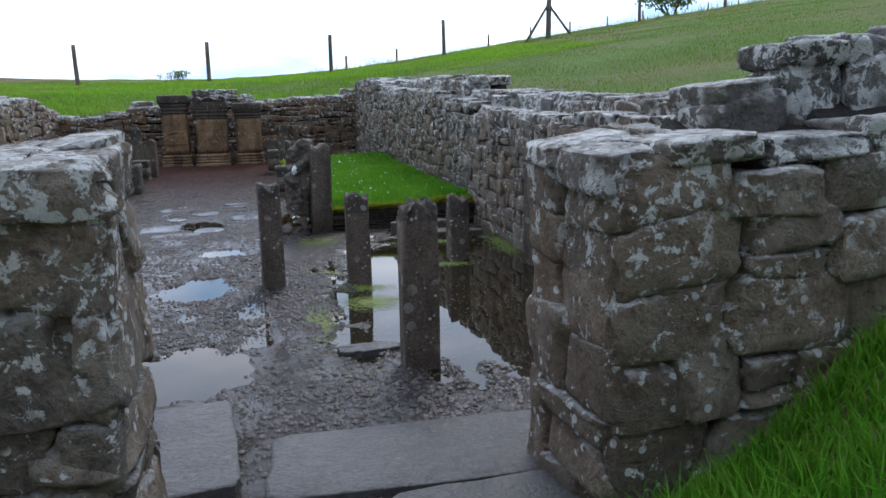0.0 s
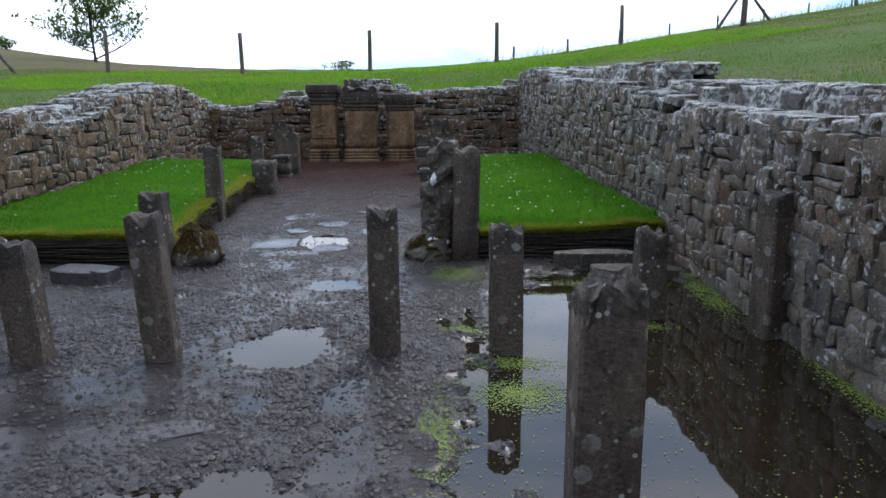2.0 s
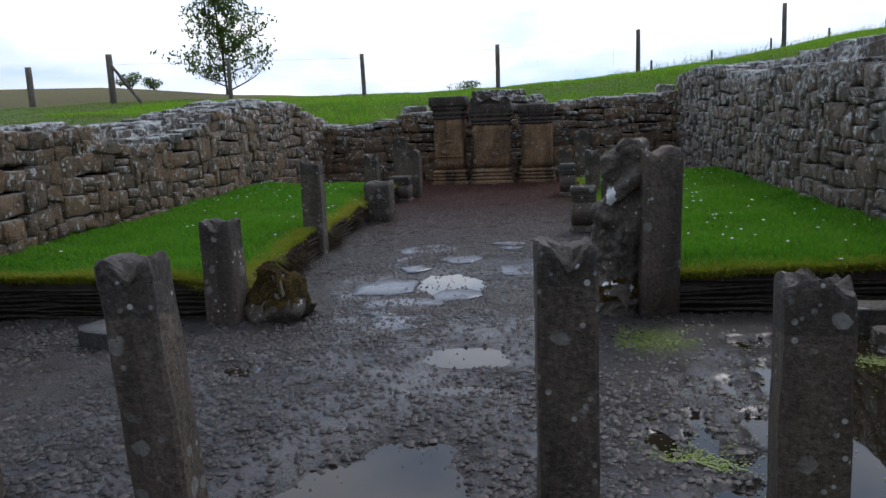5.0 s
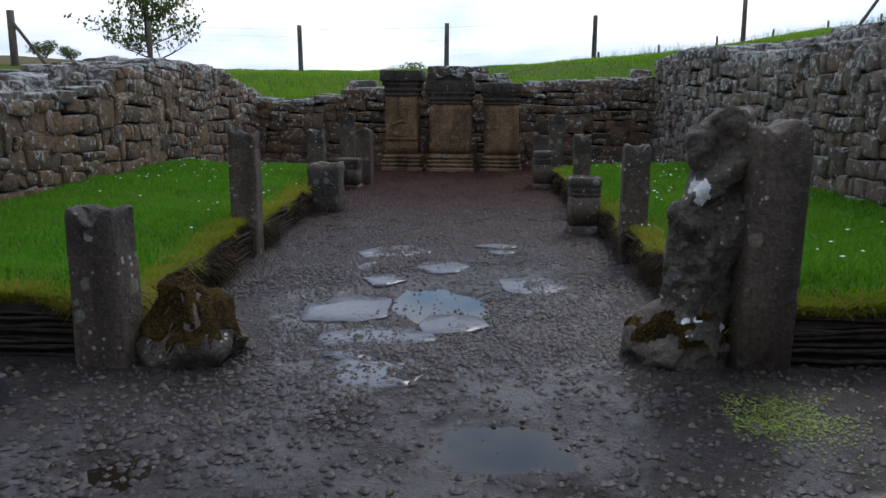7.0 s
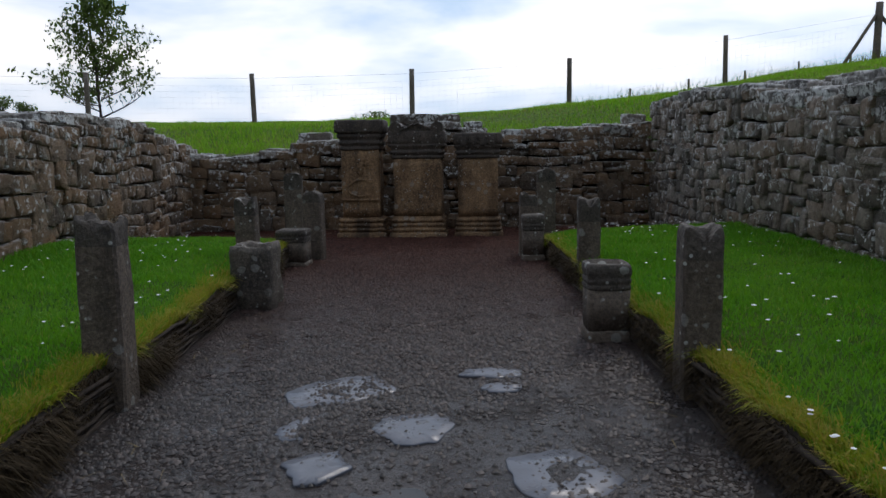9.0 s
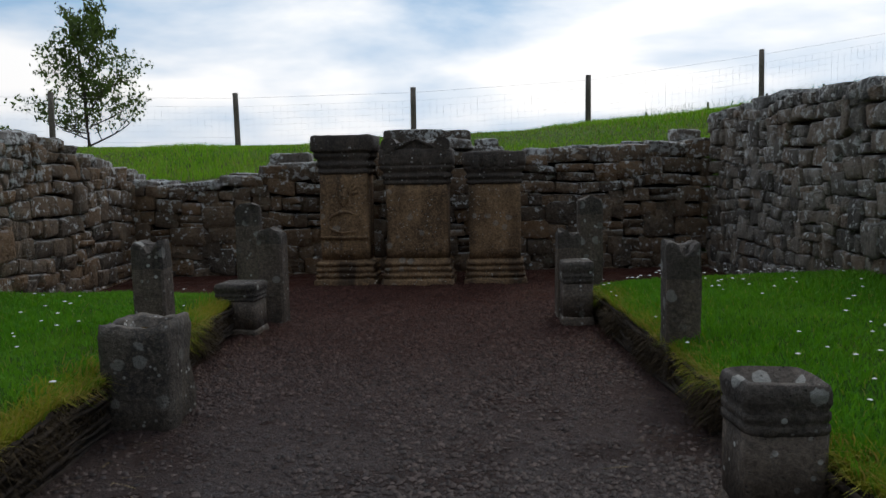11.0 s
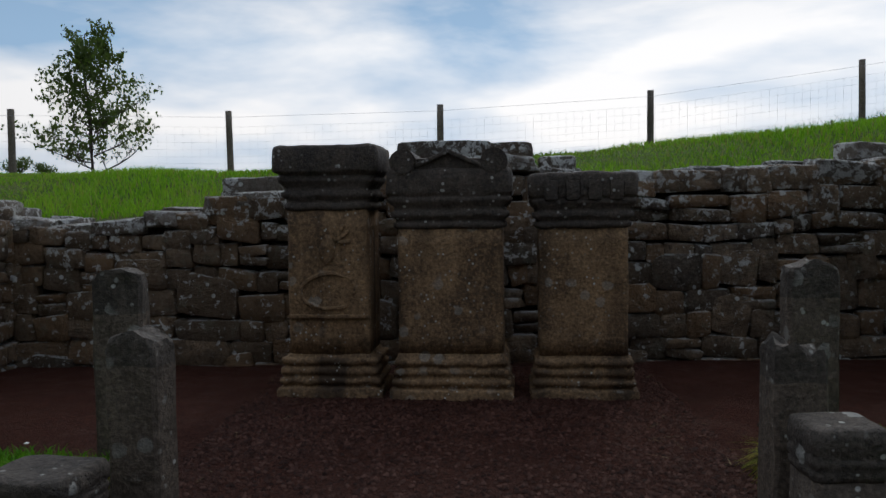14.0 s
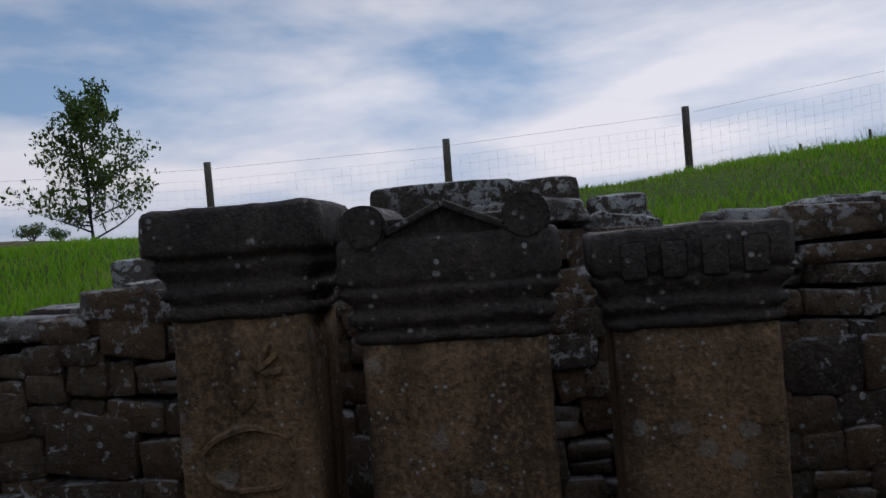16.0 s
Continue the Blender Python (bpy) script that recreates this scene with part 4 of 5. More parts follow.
        for sx in (-1, 1):
            bm = block(0.19, 0.03, 0.022, 2, 0.006, 0.002)
            bmesh.ops.rotate(bm, verts=bm.verts[:], cent=(0, 0, 0), matrix=Matrix.Rotation(radians(24 * sx), 3, "Y"))
            bmesh.ops.translate(bm, verts=bm.verts[:], vec=(sx * 0.085, -hd + 0.012, top + 0.038))
            part("moulding", bm, ALTAR_TOP, head)
    if kind == "left":
        # worn relief: bust, rays and a wreath ring
        bm = bmesh.new()
        bmesh.ops.create_uvsphere(bm, u_segments=16, v_segments=10, radius=0.06)
        for v in bm.verts:
            v.co = Vector((v.co.x * 0.85, v.co.y * 0.4, v.co.z * 1.35))
        bmesh.ops.translate(bm, verts=bm.verts[:], vec=(-0.01, -hd * s + 0.002, 0.83))
        rough_up(bm, 0.025, 18, seed)
        part("relief_bust", bm, ALTAR, die)
        for a, ln in ((35, 0.09), (62, 0.1), (5, 0.07)):
            bm = block(ln, 0.03, 0.022, 1, 0.007, 0.003)
            bmesh.ops.rotate(bm, verts=bm.verts[:], cent=(0, 0, 0), matrix=Matrix.Rotation(radians(-a), 3, "Y"))
            bmesh.ops.translate(bm, verts=bm.verts[:], vec=(0.06 + 0.04 * math.cos(radians(a)), -hd * s, 0.86 + 0.07 * math.sin(radians(a))))
            part("relief_ray", bm, ALTAR, die)
        bm = bmesh.new()
        ring = []
        for k in range(28):
            a = 2 * math.pi * k / 28
            cx, cz2 = 0.155 * math.cos(a), 0.10 * math.sin(a)
            ring.append([bm.verts.new((cx * (1 + 0.08 * math.cos(t)) - 0.0, -hd * s - 0.014 * math.sin(t) + 0.002, 0.60 + cz2 * (1 + 0.1 * math.cos(t)))) for t in (0, 1.05, 2.09, 3.14)])
        for k in range(28):
            for j in range(3):
                bm.faces.new((ring[k][j], ring[k][j + 1], ring[(k + 1) % 28][j + 1], ring[(k + 1) % 28][j]))
        bmesh.ops.recalc_face_normals(bm, faces=bm.faces[:])
        rough_up(bm, 0.02, 16, seed)
        part("relief_wreath", bm, ALTAR, die)
        part("ledge", shifted(block(2 * hw * s * 0.98, 0.04, 0.02, 6, 0.006, 0.004), 0, -hd * s, 0.45), ALTAR, die)
    if kind == "right":
        for k in range(4):
            part("merlon", shifted(block(0.075, 0.02, 0.11, 1, 0.015, 0.004, seed=k), -0.17 + k * 0.115, -hd + 0.002, top - 0.15), ALTAR_TOP, head)
    return root


def shifted(bm, x, y, z):
    bmesh.ops.translate(bm, verts=bm.verts[:], vec=(x, y, z))
    return bm


altar(-0.695, 11.27, 0.595, 0.42, 1.41, "left", "tall brown altar with worn relief of a bust", 1.0)
altar(-0.012, 11.27, 0.68, 0.46, 1.39, "middle", "broad brown altar with scrolled and gabled head", 2.0)
altar(0.705, 11.27, 0.58, 0.42, 1.235, "right", "shorter brown altar with dark moulded head", 3.0)


def small_altar(x, y, w, d, h, turn, label, hollow=False, seed=1.0):
    root = empty("small_altar", pose(x, y, -0.02, 0, 0, turn), label, "altar")
    hw, hd = w / 2, d / 2
    part("base", lathe_rect([(hw, hd, -0.08), (hw, hd, h * 0.13), (hw * 0.97, hd * 0.97, h * 0.17), (hw * 0.93, hd * 0.93, h * 0.2)], 0.005, 12, seed), POST, root)
    part("shaft", lathe_rect([(hw * 0.93, hd * 0.93, h * 0.19), (hw * 0.93, hd * 0.93, h * 0.45), (hw * 0.93, hd * 0.93, h * 0.69)], 0.005, 12, seed), POST, root)
    top = [(hw * 0.93, hd * 0.93, h * 0.68), (hw * 0.97, hd * 0.97, h * 0.70), (hw * 0.97, hd * 0.97, h * 0.735), (hw * 0.93, hd * 0.93, h * 0.745), (hw * 0.98, hd * 0.98, h * 0.77), (hw * 0.98, hd * 0.98, h * 0.81), (hw * 0.94, hd * 0.94, h * 0.82),
           (hw, hd, h * 0.86), (hw, hd, h * 0.93), (hw * 0.95, hd * 0.95, h * 0.985), (hw * 0.82, hd * 0.82, h), (hw * 0.6, hd * 0.6, h - (0.045 if hollow else 0.0)), (hw * 0.3, hd * 0.3, h - (0.05 if hollow else 0.006))]
    part("capital", lathe_rect(top, 0.005, 13, seed, 0.015), POST_TOP, root, "moulded worn head")
    return root


def stone_box():
    root = empty("stone_box", pose(-0.74, 7.08, -0.02, 0, 0, 4), "rough hollowed stone box at the bench edge", "stone box")
    h, hw = 0.46, 0.15
    prof = [(hw, hw, -0.08), (hw * 1.02, hw * 1.02, h * 0.3), (hw * 0.97, hw * 0.97, h * 0.6), (hw, hw, h * 0.9), (hw * 0.94, hw * 0.94, h), (hw * 0.66, hw * 0.66, h - 0.01), (hw * 0.6, hw * 0.6, h - 0.06)]
    body = lathe_rect(prof, 0.022, 11, 4.0, 0.03, 9)
    rough_up(body, 0.012, 27, 6.0)
    part("body", body, STATUE, root)
    part("rust_mat", shifted(block(0.15, 0.15, 0.02, 2, 0.006, 0.006), 0, 0, h - 0.065), MOSS, root, "brown mossy hollow")


stone_box()
small_altar(1.50, 6.2, 0.24, 0.22, 0.46, 3, "small ribbed stone altar with rounded dished top", True, 2.0)
small_altar(1.25, 9.16, 0.21, 0.2, 0.46, 3, "small plain stone altar with moulded head", False, 3.0)
small_altar(-0.95, 8.9, 0.28, 0.24, 0.37, -4, "low broken stone altar at the bench end", False, 4.0)


def statue():
    """A headless carved figure, one worn mesh on a rough base: rounded limbs merged round a leaning axis."""
    limbs = [  # from, radius, to, radius
        ((-0.02, 0.0, 0.04), 0.20, (0.03, 0.0, 0.10), 0.17), ((0.09, 0.02, 0.15), 0.135, (0.10, 0.02, 0.45), 0.115),
        ((0.10, 0.02, 0.45), 0.115, (0.13, 0.02, 0.72), 0.105), ((0.14, 0.02, 0.72), 0.11, (0.15, 0.02, 0.88), 0.105),
        ((-0.035, -0.03, 0.22), 0.045, (-0.02, -0.05, 0.54), 0.05), ((0.03, -0.07, 0.24), 0.05, (0.06, -0.07, 0.52), 0.06)]
    limbs += [
        ((0.235, -0.03, 0.82), 0.062, (0.08, -0.095, 0.71), 0.058), ((0.08, -0.095, 0.71), 0.055, (0.01, -0.09, 0.64), 0.05),
        ((0.035, -0.03, 0.87), 0.062, (0.02, -0.06, 0.79), 0.05), ((-0.03, -0.07, 0.585), 0.062, (0.03, -0.09, 0.56), 0.06),
        ((0.19, -0.07, 0.60), 0.06, (0.12, -0.09, 0.40), 0.05), ((0.12, -0.04, 0.93), 0.075, (0.2, 0.0, 0.93), 0.06)]
    balls = []
    for a, ra, b, rb in limbs:
        a, b = Vector(a), Vector(b)
        n = max(2, int((b - a).length / 0.02))
        balls += [(a.lerp(b, k / n), ra + (rb - ra) * k / n) for k in range(n + 1)]
    bm = bmesh.new()
    rings, n, m = [], 60, 70
    for i in range(m):
        z = -0.1 + 1.085 * i / (m - 1)
        ox, oy = 0.02 + 0.12 * soft(z, 0.1, 0.85), 0.01
        ring = []
        for k in range(n):
            t = 2 * math.pi * k / n
            cx, cy, total = math.cos(t), math.sin(t), 0.0
            for c, rad in balls:
                q = rad * rad - (max(z, 0.04) - c.z) ** 2
                if q <= 0:
                    continue
                dx, dy = c.x - ox, c.y - oy
                along = dx * cx + dy * cy
                disc = along * along - dx * dx - dy * dy + q
                if disc > 0 and along + math.sqrt(disc) > 0:
                    total += math.exp(75 * (along + math.sqrt(disc)))
            reach = max(0.012, math.log(max(total, 1.0)) / 75 - 0.016)
            fold = 1 + 0.05 * math.sin(t * 9 + z * 7) * soft(z, 0.2, 0.3) * (1 - soft(z, 0.5, 0.6))
            ring.append(bm.verts.new((ox + reach * fold * cx, oy + reach * fold * cy, z)))
        rings.append(ring)
    for lo, hi in zip(rings, rings[1:]):
        for k in range(n):
            bm.faces.new((lo[k], lo[(k + 1) % n], hi[(k + 1) % n], hi[k]))
    bm.faces.new(rings[-1])
    bm.faces.new(rings[0][::-1])
    bmesh.ops.subdivide_edges(bm, edges=bm.edges[:], cuts=1, use_grid_fill=True)
    rough_up(bm, 0.016, 9, 4.0)
    rough_up(bm, 0.010, 24, 5.0)
    rough_up(bm, 0.005, 60, 7.0)
    for v in bm.verts:  # the plinth is split and rocky
        if v.co.z < 0.24:
            v.co += noise.noise_vector(v.co * 11) * 0.045 * soft(v.co.z, 0.26, 0.12)
    bmesh.ops.recalc_face_normals(bm, faces=bm.faces[:])
    me = bpy.data.meshes.new("statue")
    for f in bm.faces:
        f.smooth = True
    bm.to_mesh(me)
    me.materials.append(STATUE)
    me.materials.append(PALE)
    me.materials.append(MOSS)
    for p in me.polygons:
        c = p.center
        if math.hypot((c.x - 0.02) * 1.3, (c.z - 0.665) * 0.75) + 0.03 * noise.noise(c * 22) < 0.034 and c.y < 0.0:
            p.material_index = 1
        elif 0.10 < c.z < 0.22 and noise.noise(c * 16) > 0.0:
            p.material_index = 2
        elif 0.12 < c.z < 0.2 and noise.noise(c * 23) > 0.34:
            p.material_index = 1
    ob = new("statue", me)
    ob.matrix_world = pose(1.66, 3.30, 0, 0, 0, 8)
    tagged(ob, "headless worn dark stone figure on a mossy base", "statue")


statue()


def slab_post():
    root = empty("stone_slab", pose(1.945, 3.23, -0.02, 0, 1.0, 12), "upright grey stone slab leaning beside the carved figure", "stone slab")
    bm = lathe_rect([(0.104, 0.085, -0.1), (0.104, 0.085, 0.3), (0.104, 0.085, 0.6), (0.105, 0.083, 0.82), (0.104, 0.082, 0.9), (0.10, 0.078, 0.95), (0.09, 0.068, 0.965), (0.05, 0.035, 0.966)], 0.006, 8, 3.0, 0.016, 8)
    rough_up(bm, 0.003, 28, 1.0)
    for v in bm.verts:  # worn head: highest towards one corner, hollowed beside it
        f = soft(v.co.z, 0.82, 0.95)
        v.co.z -= f * (0.05 * math.exp(-((v.co.x + 0.03) / 0.035) ** 2) + 0.03 * max(0.0, (v.co.x - 0.05) / 0.05) + 0.02 * (v.co.x < -0.05))
    part("shaft", bm, POST, root)


slab_post()


def mossy_lump():
    root = empty("mossy_stone", pose(-0.25, 3.08, 0), "low broken stone base covered in brown moss", "broken stone")
    bm = bmesh.new()
    bmesh.ops.create_icosphere(bm, subdivisions=4, radius=0.2)
    for v in bm.verts:
        z = v.co.z
        v.co = Vector((v.co.x * (1.0 - 2.6 * max(z, 0)), v.co.y * (0.95 - 2.2 * max(z, 0)), max(z, -0.1) * (1.4 if z > 0 else 0.6) + 0.06))
    rough_up(bm, 0.05, 8, 1.0)
    rough_up(bm, 0.015, 26, 3.0)
    part("stone", bm, STATUE, root)
    bm = bmesh.new()
    bmesh.ops.create_icosphere(bm, subdivisions=4, radius=0.2)
    for v in bm.verts:
        z = v.co.z
        v.co = Vector((v.co.x * (1.02 - 2.6 * max(z, 0)), v.co.y * (0.97 - 2.2 * max(z, 0)), max(z, -0.1) * (1.42 if z > 0 else 0.6) + 0.065))
    rough_up(bm, 0.05, 8, 1.0)
    rough_up(bm, 0.012, 26, 3.0)
    rough_up(bm, 0.016, 55, 9.0)
    bmesh.ops.delete(bm, geom=[v for v in bm.verts if v.co.z < 0.07 + 0.10 * noise.noise(v.co * 14)], context="VERTS")
    part("moss", bm, MOSS, root, "tangled brown moss cushion")


mossy_lump()


# ---- flat stones: threshold, flagstones, stray blocks ----
def flag(x, y, a, b, turn, thick, lift, material, name, label, category, seed, rag=0.22):
    """An irregular flat stone of half sizes a and b whose top lies at lift."""
    rnd = random.Random(seed)
    bm = bmesh.new()
    if rag > 0.1:  # a broken slab: straight sides between a few corners
        corners = []
        m = rnd.randint(6, 8)
        for k in range(m):
            t = 2 * math.pi * (k + rnd.uniform(-0.3, 0.3)) / m + seed
            r = (abs(math.cos(t)) ** 4 + abs(math.sin(t)) ** 4) ** -0.25 * (1 + rnd.uniform(-0.5, 0.5) * rag)
            corners.append((a * r * math.cos(t), b * r * math.sin(t)))
    else:
        corners = [(-a, -b), (a, -b), (a, b), (-a, b)]
        corners = [(x + rnd.uniform(-1, 1) * rag * a, y + rnd.uniform(-1, 1) * rag * b) for x, y in corners]
    pts = []
    for (xa, ya), (xb, yb) in zip(corners, corners[1:] + corners[:1]):
        for f in (0.06, 0.3, 0.5, 0.7, 0.94):
            wob = 0.0 if f in (0.06, 0.94) else rnd.uniform(-0.012, 0.012)
            pts.append((xa + (xb - xa) * f + wob, ya + (yb - ya) * f + wob))
    n = len(pts)
    low = [bm.verts.new((px, py, -thick)) for px, py in pts]
    mid = [bm.verts.new((px, py, -0.005)) for px, py in pts]
    top = [bm.verts.new((px * 0.97, py * 0.97, rnd.uniform(-0.0015, 0.001))) for px, py in pts]
    inn = [bm.verts.new((px * 0.5, py * 0.5, rnd.uniform(-0.003, 0.003))) for px, py in pts]
    for lo, hi in ((low, mid), (mid, top), (top, inn)):
        for k in range(n):
            bm.faces.new((lo[k], lo[(k + 1) % n], hi[(k + 1) % n], hi[k]))
    bm.faces.new(inn)
    me = bpy.data.meshes.new(name)
    for f in bm.faces:
        f.smooth = f.calc_center_median().z > -0.004
    bm.to_mesh(me)
    bm.free()
    me.materials.append(material)
    ob = new(name, me)
    ob.matrix_world = pose(x, y, lift, 0, 0, turn)
    return tagged(ob, label, category, name + "s")


def flags():
    f = "worn wet flagstone sunk level with the gravel"
    for k, (x, y, a, b, turn) in enumerate([
            (0.21, 5.22, 0.22, 0.17, 35), (0.15, 4.77, 0.09, 0.13, 0), (0.28, 4.4, 0.11, 0.13, 5), (0.57, 4.78, 0.16, 0.15, 10), (0.22, 3.79, 0.19, 0.23, 5), (0.43, 3.37, 0.23, 0.13, 10),
            (0.52, 2.97, 0.18, 0.18, 8), (1.1, 4.38, 0.17, 0.18, 15), (0.87, 5.5, 0.14, 0.08, 0), (0.36, 3.14, 0.08, 0.06, 0), (0.92, 5.28, 0.09, 0.06, 0), (0.74, 3.62, 0.15, 0.14, 20)]):
        flag(x, y, a * 1.08, b * 1.05, turn, 0.06, 0.021, SLAB, "flagstone", f, "flagstone", k)
    flag(0.72, -0.02, 0.2, 0.1, 8, 0.06, 0.02, SILL, "flagstone", "wet grey flagstone beside a puddle", "flagstone", 32)
    flag(2.12, -0.62, 0.2, 0.07, 3, 0.09, 0.035, SILL, "kerb_stone", "low stone block at the pool edge", "stone block", 34)
    flag(-0.93, 2.5, 0.26, 0.14, -6, 0.12, 0.10, SILL, "kerb_stone", "flat dark stone block before the turf bench", "stone block", 35, 0.3)
    flag(3.0, 3.02, 0.36, 0.11, 4, 0.14, 0.12, STATUE, "kerb_stone", "dark flat stone block at the water's edge", "stone block", 36, 0.3)
    flag(3.25, 2.75, 0.3, 0.12, -4, 0.10, 0.06, STATUE, "kerb_stone", "dark flat stone block lying in the water", "stone block", 37, 0.3)
    # threshold
    flag(1.28, -1.77, 0.19, 0.43, 8, 0.14, 0.06, SILL, "sill_stone", "worn dark threshold stone in the doorway", "threshold stone", 41, 0.05)
    flag(2.22, -1.98, 0.62, 0.27, 1, 0.12, 0.045, SILL, "sill_stone", "broad worn threshold slab in the doorway", "threshold stone", 42, 0.05)
    flag(2.42, -2.58, 0.34, 0.26, 6, 0.12, 0.07, SILL, "sill_stone", "grey step slab outside the doorway", "threshold stone", 43, 0.05)


flags()


# ---- loose blocks on the wall tops ----
def loose_block(x, y, z, w, d, h, turn, label, seed, material):
    bm = block(w, d, h, 3, min(w, d, h) * 0.22, 0.018, 6.0, seed)
    ob = part("wall_block", bm, material, None)
    ob.matrix_world = pose(x, y, z, 0, 0, turn)
    return tagged(ob, label, "stone block", "loose wall blocks")


loose_block(-0.15, 12.25, 1.37, 0.62, 0.36, 0.13, 4, "flat weathered slab crowning the end wall", 1, CAP)
loose_block(0.24, 12.3, 1.30, 0.4, 0.34, 0.20, 8, "weathered block on the end wall", 2, CAP)
loose_block(0.62, 12.34, 1.28, 0.24, 0.3, 0.12, 2, "pale weathered block on the end wall", 3, CAP)
loose_block(-1.46, 12.2, 1.14, 0.42, 0.32, 0.15, 5, "weathered block stepping up the end wall", 4, CAP)
loose_block(*at_uv(-3.42, -5.2), 1.12, 0.30, 0.36, 0.16, 4, "squared block on the low wall", 5, CAP)
loose_block(*at_uv(RIGHT + 0.3, -9.1), 1.22, 0.46, 0.34, 0.18, 80, "large white-lichened block on the wall crest", 6, CAP)
loose_block(*at_uv(RIGHT + 0.25, -13.7), 1.28, 0.46, 0.42, 0.27, 20, "rounded lichened boulder on the wall", 7, QUOIN)
loose_block(*at_uv(2.82, 0.4), 1.36, 0.26, 0.28, 0.11, 12, "pale rounded boulder on the wall corner", 8, CAP)


# ---- fence on the bank, with wire netting ----
FENCE = [(-12.2, 19.5), (-8.75, 20.0), (-4.9, 20.6), (-1.1, 21.15), (2.8, 21.7), (6.7, 22.0), (10.67, 22.74), (14.4, 23.3), (18.2, 23.9), (22.0, 24.5)]


def ground_at(x, y):
    return float(hill(np.array([float(x)]), np.array([float(y)]))[0])


def pole(r0, r1, a, b, sides=8):
    """A tapered round pole from a to b."""
    bm = bmesh.new()
    a, b = Vector(a), Vector(b)
    q = (b - a).to_track_quat("Z", "Y").to_matrix()
    rings = []
    for k in range(5):
        f = k / 4
        c, r = a.lerp(b, f), r0 + (r1 - r0) * f
        rings.append([bm.verts.new(c + q @ Vector((r * math.cos(6.2832 * j / sides), r * math.sin(6.2832 * j / sides), 0))) for j in range(sides)])
    for lo, hi in zip(rings, rings[1:]):
        for j in range(sides):
            bm.faces.new((lo[j], lo[(j + 1) % sides], hi[(j + 1) % sides], hi[j]))
    bm.faces.new(rings[0][::-1])
    bm.faces.new(rings[-1])
    return bm


def fence():
    root = empty("wire_fence", Matrix(), "stock fence of round wooden posts with wire netting", "fence")
    tops = []
    for k, (x, y) in enumerate(FENCE):
        z = ground_at(x, y)
        strong = k in (0, 6)
        h, r = (1.42, 0.10) if strong else (1.24, 0.066)
        lean = 0.02 * math.sin(k * 2.3)
        part("fence_post", pole(r, r * 0.92, (x, y, z - 0.2), (x + lean, y, z + h)), FENCE_WOOD, root)
        tops.append((x, y, z))
        if strong:
            for side in (-1, 1) if k else (1,):
                part("brace", pole(0.05, 0.045, (x + side * 0.9, y + 0.1 * side, ground_at(x + side * 0.9, y) - 0.05), (x + side * 0.05, y, z + h * 0.78)), FENCE_WOOD, root)
    for (xa, ya, za), (xb, yb, zb) in zip(tops, tops[1:]):
        bm = bmesh.new()
        n = 26

        def strand(p, q, r):
            p, q = Vector(p), Vector(q)
            d = (q - p).normalized()
            s, t = d.cross(Vector((0, 1, 0.01))).normalized() * r, Vector((0, r, 0))
            v = [bm.verts.new(c + o) for c in (p, q) for o in (s, t, -s - t)]
            for j in range(3):
                bm.faces.new((v[j], v[(j + 1) % 3], v[3 + (j + 1) % 3], v[3 + j]))

        for h, r in ((1.12, 0.0022), (0.94, 0.0011), (0.80, 0.0009), (0.66, 0.0009), (0.53, 0.0009), (0.40, 0.0009), (0.28, 0.0009), (0.17, 0.0009)):
            strand((xa, ya - 0.06, za + h), (xb, yb - 0.06, zb + h), r)
        for k in range(n):
            f = (k + 0.5) / n
            x, y, z = xa + (xb - xa) * f, ya + (yb - ya) * f - 0.06, za + (zb - za) * f
            strand((x, y, z + 0.05), (x, y, z + 0.94), 0.0008)
        part("netting", bm, WIRE, root, "thin square wire netting", False)
    # farther fence line seen over the crest
    for k in range(16):
        x = 4.0 + 2.6 * k
        y = 34.0 + 0.9 * k
        z = ground_at(x, y)
        ob = part("fence_post", pole(0.05, 0.05, (x, y, z - 0.2), (x, y, z + 0.62), 6), FENCE_WOOD, None)
        tagged(ob, "distant weathered wooden fence post on the hill", "fence post", "distant fence posts")
    for x, y in ((-14.1, 18.5),):
        z = ground_at(x, y)
        ob = part("fence_post", pole(0.09, 0.085, (x, y, z - 0.2), (x, y, z + 1.1)), FENCE_WOOD, None)
        tagged(ob, "old leaning wooden fence post on rough pasture", "fence post")


fence()


